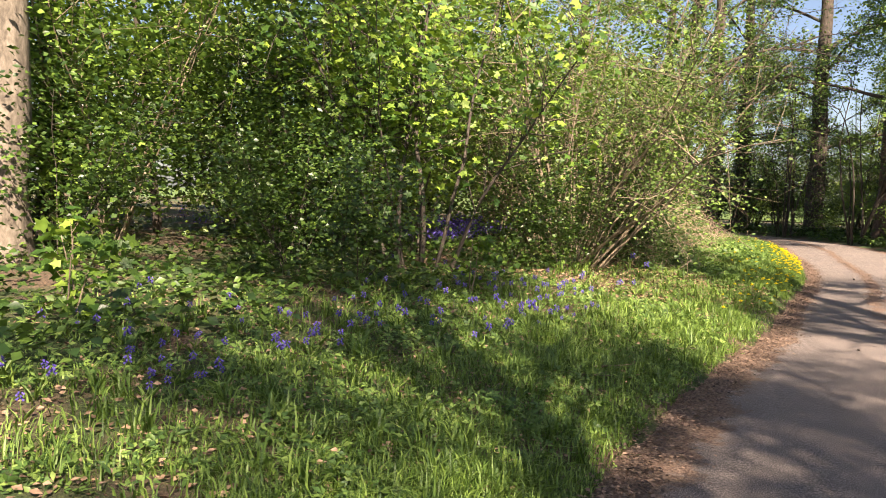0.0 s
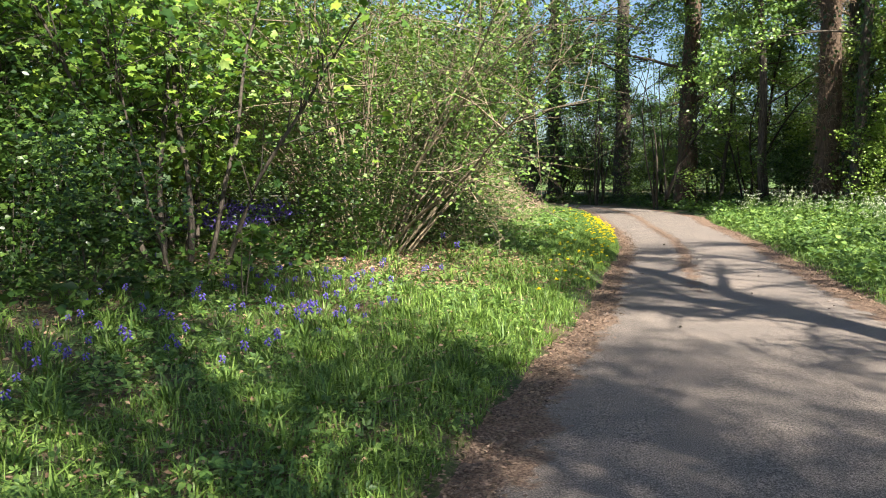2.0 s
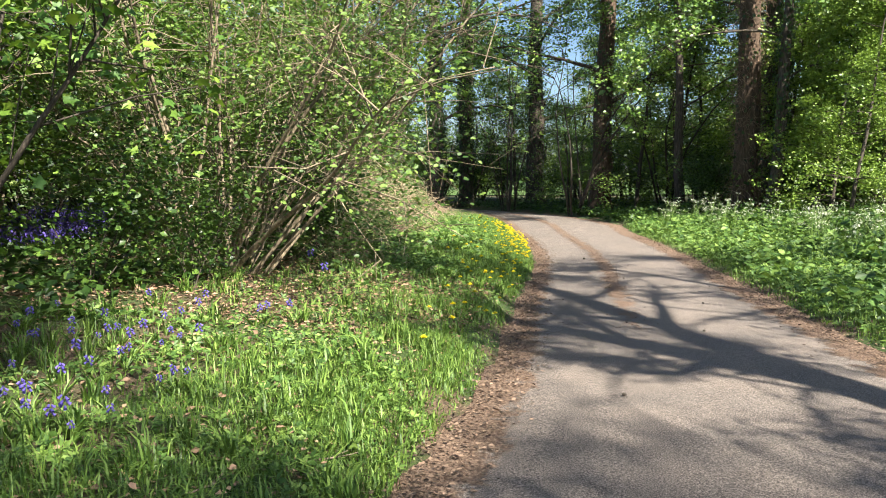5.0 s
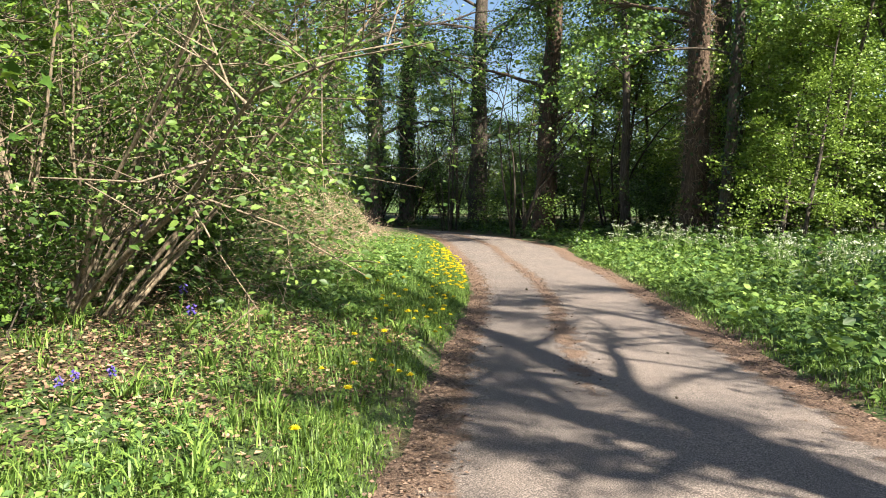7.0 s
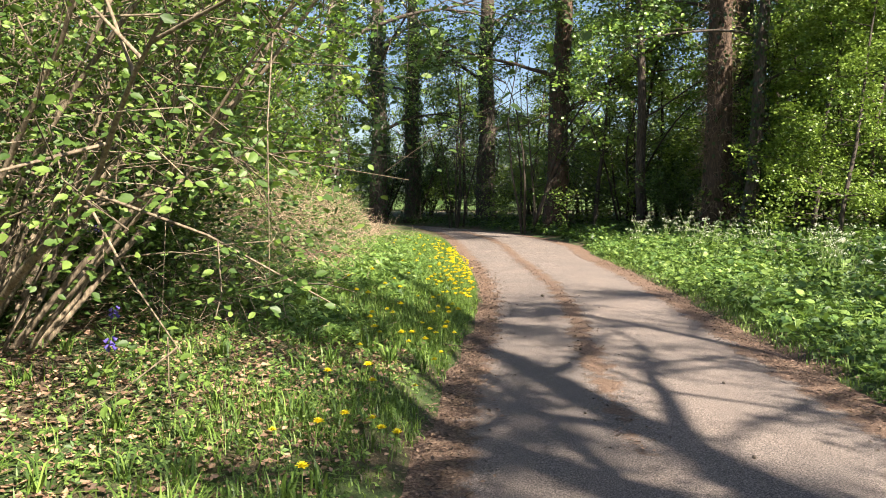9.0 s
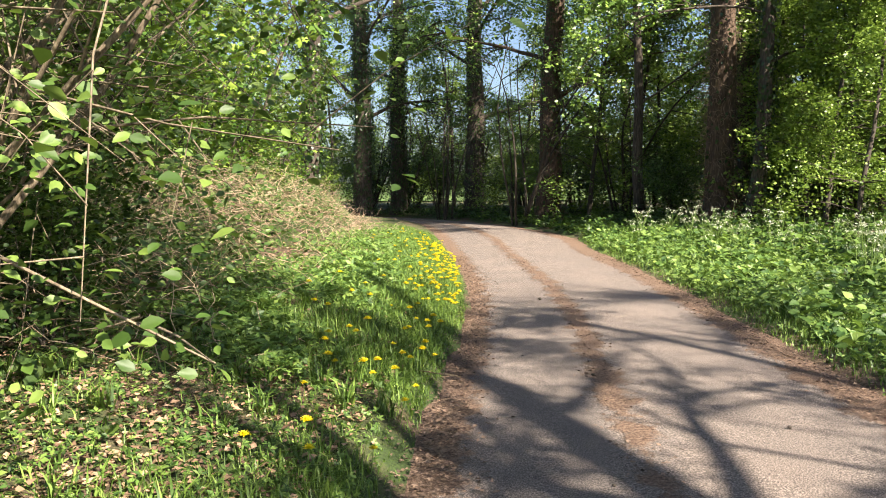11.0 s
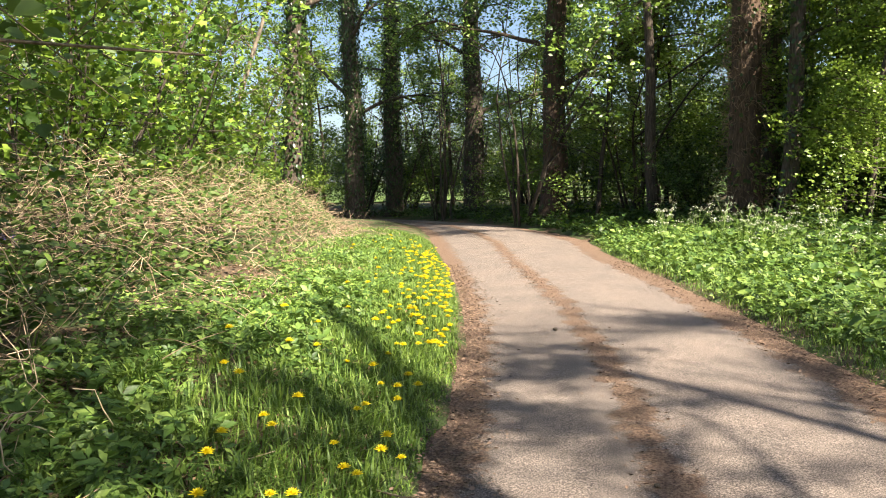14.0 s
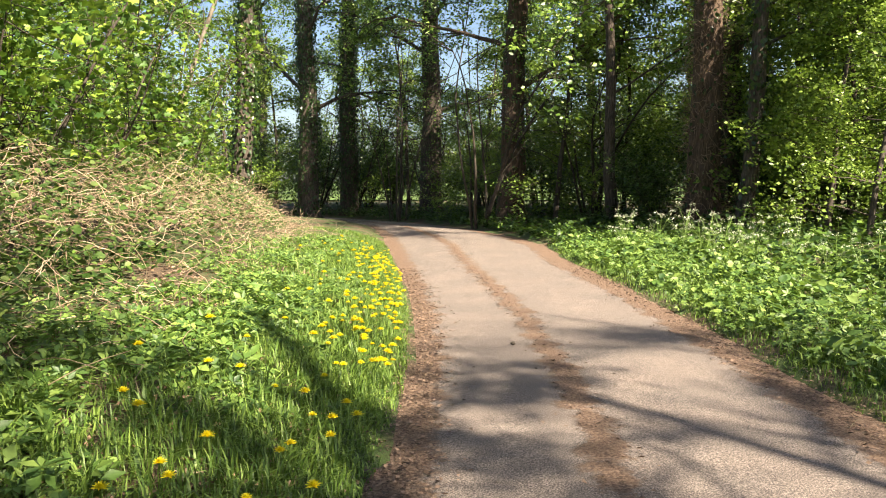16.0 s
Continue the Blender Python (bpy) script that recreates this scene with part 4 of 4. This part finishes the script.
a = rng.uniform(0, 2 * np.pi, n)
b.leaves(np.stack([x, y, z + rng.uniform(0, 0.01, n)], -1), np.stack([np.cos(a), np.sin(a), rng.normal(0, 0.15, n)], -1), np.stack([rng.normal(0, 0.3, n), rng.normal(0, 0.3, n), np.ones(n)], -1), rng.uniform(0.01, 0.035, n), CURLED)
tagged(new("road_grit", b.mesh("road_grit", M_GRIT)), "bits of bark, dry leaf and grit on the lane's margins", "litter", kind="stuff")


# ---- flowers ----
def stalk(h, rng, r=0.003, lean=0.12):
    b = Buf()
    line = bent((0, 0, -0.02), (rng.normal(0, lean), rng.normal(0, lean), 1), h + 0.02, 6, rng, 0.0, 0.05)
    b.tube(line, np.linspace(r, r * 0.7, 6), 5)
    return b, line


def bluebell(seed):
    r = np.random.default_rng(seed)
    root = tagged(new("bluebell"), "violet-blue bluebell with a nodding flower head", "flower", "bluebells in the grass")
    b, line = stalk(0.26, r, 0.0035)
    part("stalk", b, M_GREEN_STEM, root)
    b = Buf()
    for k in range(7):
        p = line[-1] + np.array((0.01 * math.cos(k * 2.4), 0.01 * math.sin(k * 2.4), 0.008 - 0.01 * k))
        d = np.array((math.cos(k * 2.4), math.sin(k * 2.4), -0.9))
        d /= np.linalg.norm(d)
        bell = np.stack([p + d * t for t in (0, 0.008, 0.02, 0.027)])
        b.tube(bell, [0.003, 0.0075, 0.0085, 0.012], 6)
    part("flower_head", b, M_BLUE, root)
    b = Buf()
    a = r.uniform(0, 6.28, 5)
    b.leaves(np.zeros((5, 3)) + (0, 0, -0.01), np.stack([np.cos(a), np.sin(a), np.full(5, 1.3)], -1), np.stack([-np.cos(a), -np.sin(a), np.full(5, 0.8)], -1), np.full(5, 0.2), (OVAL[0] * (1, 0.12, 1), OVAL[1]))
    part("leaf", b, M_GRASS, root)
    return root


def dandelion(seed):
    r = np.random.default_rng(seed)
    root = tagged(new("dandelion"), "yellow dandelion in full flower on a short stalk", "flower", "dandelions on the bank")
    b, line = stalk(0.13, r, 0.003)
    part("stalk", b, M_GREEN_STEM, root)
    b = Buf()
    n = 44
    a, t = np.arange(n) * 2.4, np.linspace(0.05, 1, n)
    along = np.stack([np.cos(a) * t, np.sin(a) * t, 1.15 - 0.95 * t], -1)
    b.leaves(np.repeat(line[-1][None], n, 0), along, np.stack([-np.cos(a), -np.sin(a), np.ones(n)], -1), 0.02 + 0.013 * t, (OVAL[0] * (1, 0.45, 1), OVAL[1]))
    part("flower_head", b, M_YELLOW, root)
    return root


def cow_parsley(seed):
    r = np.random.default_rng(seed)
    root = tagged(new("cow_parsley"), "tall cow parsley with lacy white flower heads", "flower", "cow parsley on the verge")
    b, line = stalk(0.6, r, 0.005, 0.08)
    tops = [line[-1]]
    for k in range(5):
        br = bent(line[2 + k % 3], (r.normal(0, 0.5), r.normal(0, 0.5), 1), r.uniform(0.22, 0.42), 5, r, 0, 0.06)
        b.tube(br, np.linspace(0.003, 0.002, 5), 4)
        tops.append(br[-1])
    part("stalk", b, M_GREEN_STEM, root)
    for top in tops:
        b = Buf()
        n = 26
        a, rad = r.uniform(0, 6.28, n), np.sqrt(r.uniform(0, 1, n)) * r.uniform(0.025, 0.042)
        pos = top + np.stack([np.cos(a) * rad, np.sin(a) * rad, 0.02 - rad * 0.45 + r.normal(0, 0.012, n)], -1)
        b.leaves(pos, np.stack([np.cos(a), np.sin(a), np.full(n, 0.2)], -1), np.stack([r.normal(0.2, 0.6, n), r.normal(-0.3, 0.6, n), np.ones(n)], -1), r.uniform(0.011, 0.018, n), OVAL)
        part("umbel", b, M_WHITE, root)
    b = Buf()
    scatter_leaves(b, line[:3].repeat(3, 0), 9, 0.09, 0.08, TOOTHED, r)
    part("foliage", b, M_WEED, root)
    return root


rng = np.random.default_rng(131)
bells = [bluebell(s) for s in (1, 2, 3)]
spots = [(-1.7, 6.2), (-1.74, 11.44), (-1.49, 10.68)]
for ob, (x, y) in zip(bells, spots):
    on_ground(ob, x, y, 30.0)
for k in range(170):
    y = float(rng.uniform(2.2, 9.2))
    x = float(left_edge(y)) - 0.9 - abs(float(rng.normal(0, 1.0))) - (0.9 if y < 5 else 0.3)
    again(bells[k % 3], x, y, float(rng.uniform(0, 360)), float(rng.uniform(0.42, 0.72)))
drift = Buf()
n = 2600
y = rng.uniform(11.5, 21, n)
x = -4.6 - np.abs(rng.normal(0, 2.2, n))
pz = ground_z(x, y)
for k in range(5):
    a = rng.uniform(0, 2 * np.pi, n)
    drift.leaves(np.stack([x + rng.normal(0, 0.02, n), y + rng.normal(0, 0.02, n), pz + rng.uniform(0.16, 0.3, n)], -1), np.stack([np.cos(a), np.sin(a), -np.ones(n)], -1), np.stack([np.sin(a), np.cos(a), np.ones(n) * 0.3], -1), rng.uniform(0.03, 0.05, n), OVAL)
tagged(new("bluebell_drift", drift.mesh("bluebell_drift", M_BLUE)), "drift of bluebells under the bushes", "flowers", kind="stuff")

dands = [dandelion(s) for s in (1, 2)]
for ob, (x, y) in zip(dands, [(-0.34, 8.69), (0.05, 10.31)]):
    on_ground(ob, x, y)
for k in range(298):
    y = float(rng.uniform(9, 12.5)) if k < 14 else float(rng.uniform(12.4, 24)) if k % 2 else float(rng.uniform(15, 22.5))
    x = float(left_edge(y)) - 0.06 - abs(float(rng.normal(0, 0.26 if k % 2 == 0 and k > 13 else 0.5)))
    again(dands[k % 2], x, y, float(rng.uniform(0, 360)), float(rng.uniform(0.75, 1.2)))
parsleys = [cow_parsley(s) for s in (1, 2, 3)]
for ob, (x, y) in zip(parsleys, [(4.2, 22.8), (5.0, 21.5), (4.6, 20.0)]):
    on_ground(ob, x, y)
for k in range(48):
    y = float(rng.uniform(14, 26))
    x = float(right_edge(y)) + (0.6 if y > 23 else 1.5) + abs(float(rng.normal(0.2, 0.7)))
    again(parsleys[k % 3], x, y, float(rng.uniform(0, 360)), float(rng.uniform(0.8, 1.25)))

# bright meadow beyond the wood
fm = leaf_material("meadow", (0.07, 0.12, 0.025), (0.09, 0.15, 0.03), (0.12, 0.18, 0.04), 0.0, 0.8)
fb = Buf()
gx, gy = np.meshgrid(np.linspace(-180, 200, 40), np.linspace(62, 260, 24), indexing="ij")
i, j = np.meshgrid(np.arange(39), np.arange(23), indexing="ij")
fb.add(np.stack([gx, gy, 0.45 + 0.012 * (gy - 62)], -1).reshape(-1, 3), np.stack([i * 24 + j, (i + 1) * 24 + j, (i + 1) * 24 + j + 1, i * 24 + j + 1], -1).reshape(-1, 4))
tagged(new("field", fb.mesh("field", fm, True)), "sunlit green meadow beyond the wood", "field", kind="structure")


# sticks on the bank and clods on the lane
def stick(seed, length):
    r = np.random.default_rng(seed)
    ob = tagged(new("stick"), "thin dry stick lying on the ground", "stick", "fallen sticks")
    line = bent((0, 0, 0.006), (1, 0, 0), length, 7, r, 0.0, 0.12)
    line[:, 2] = 0.006 + 0.004 * np.sin(np.arange(7))
    b = Buf()
    b.tube(line, np.linspace(0.007, 0.003, 7), 5, 0.1, r)
    part("shaft", b, M_STEM, ob)
    b = Buf()
    fork_line = bent(line[3], (0.7, 0.6, 0.1), length * 0.35, 4, r, 0.02, 0.1)
    b.tube(fork_line, np.linspace(0.004, 0.002, 4), 4)
    part("side_twig", b, M_STEM, ob)
    return ob


sticks = [on_ground(stick(1, 0.5), -1.1, 5.2, 30), on_ground(stick(2, 0.35), 0.0, 9.9, 100)]
for k in range(26):
    y = float(rng.uniform(3.5, 15))
    x = float(left_edge(y)) - abs(float(rng.normal(0.2, 1.2))) + 0.15 if k % 3 else float(right_edge(y)) - 0.15 + float(rng.normal(0, 0.12))
    z = max(float(ground_z(x, y)), 0.0)
    m = pose(x, y, z + 0.004, 0, 0, float(rng.uniform(0, 360))) @ Matrix.Scale(float(rng.uniform(0.3, 0.75)), 4)
    c = copy_thing(sticks[k % 2], m)
    c.matrix_basis = m
for k, (x, y, size) in enumerate([(1.6, 16.85, 0.022), (1.5, 13.2, 0.014), (1.9, 10.4, 0.012), (0.9, 8.3, 0.013), (2.3, 12.0, 0.012), (1.2, 11.2, 0.01)]):
    bm = bmesh.new()
    bmesh.ops.create_icosphere(bm, subdivisions=2, radius=size)
    for vert in bm.verts:
        vert.co *= 1 + 0.35 * noise.noise(vert.co * 60 + Vector((k, 0, 0)))
        vert.co.z *= 0.7
    me = bpy.data.meshes.new("clod")
    bm.to_mesh(me)
    bm.free()
    me.materials.append(M_DARK_STEM)
    clod = tagged(new("clod", me), "small dark clod of earth on the asphalt", "clod", "clods on the lane")
    clod.location = (x, y, 0.02 + size * 0.55)
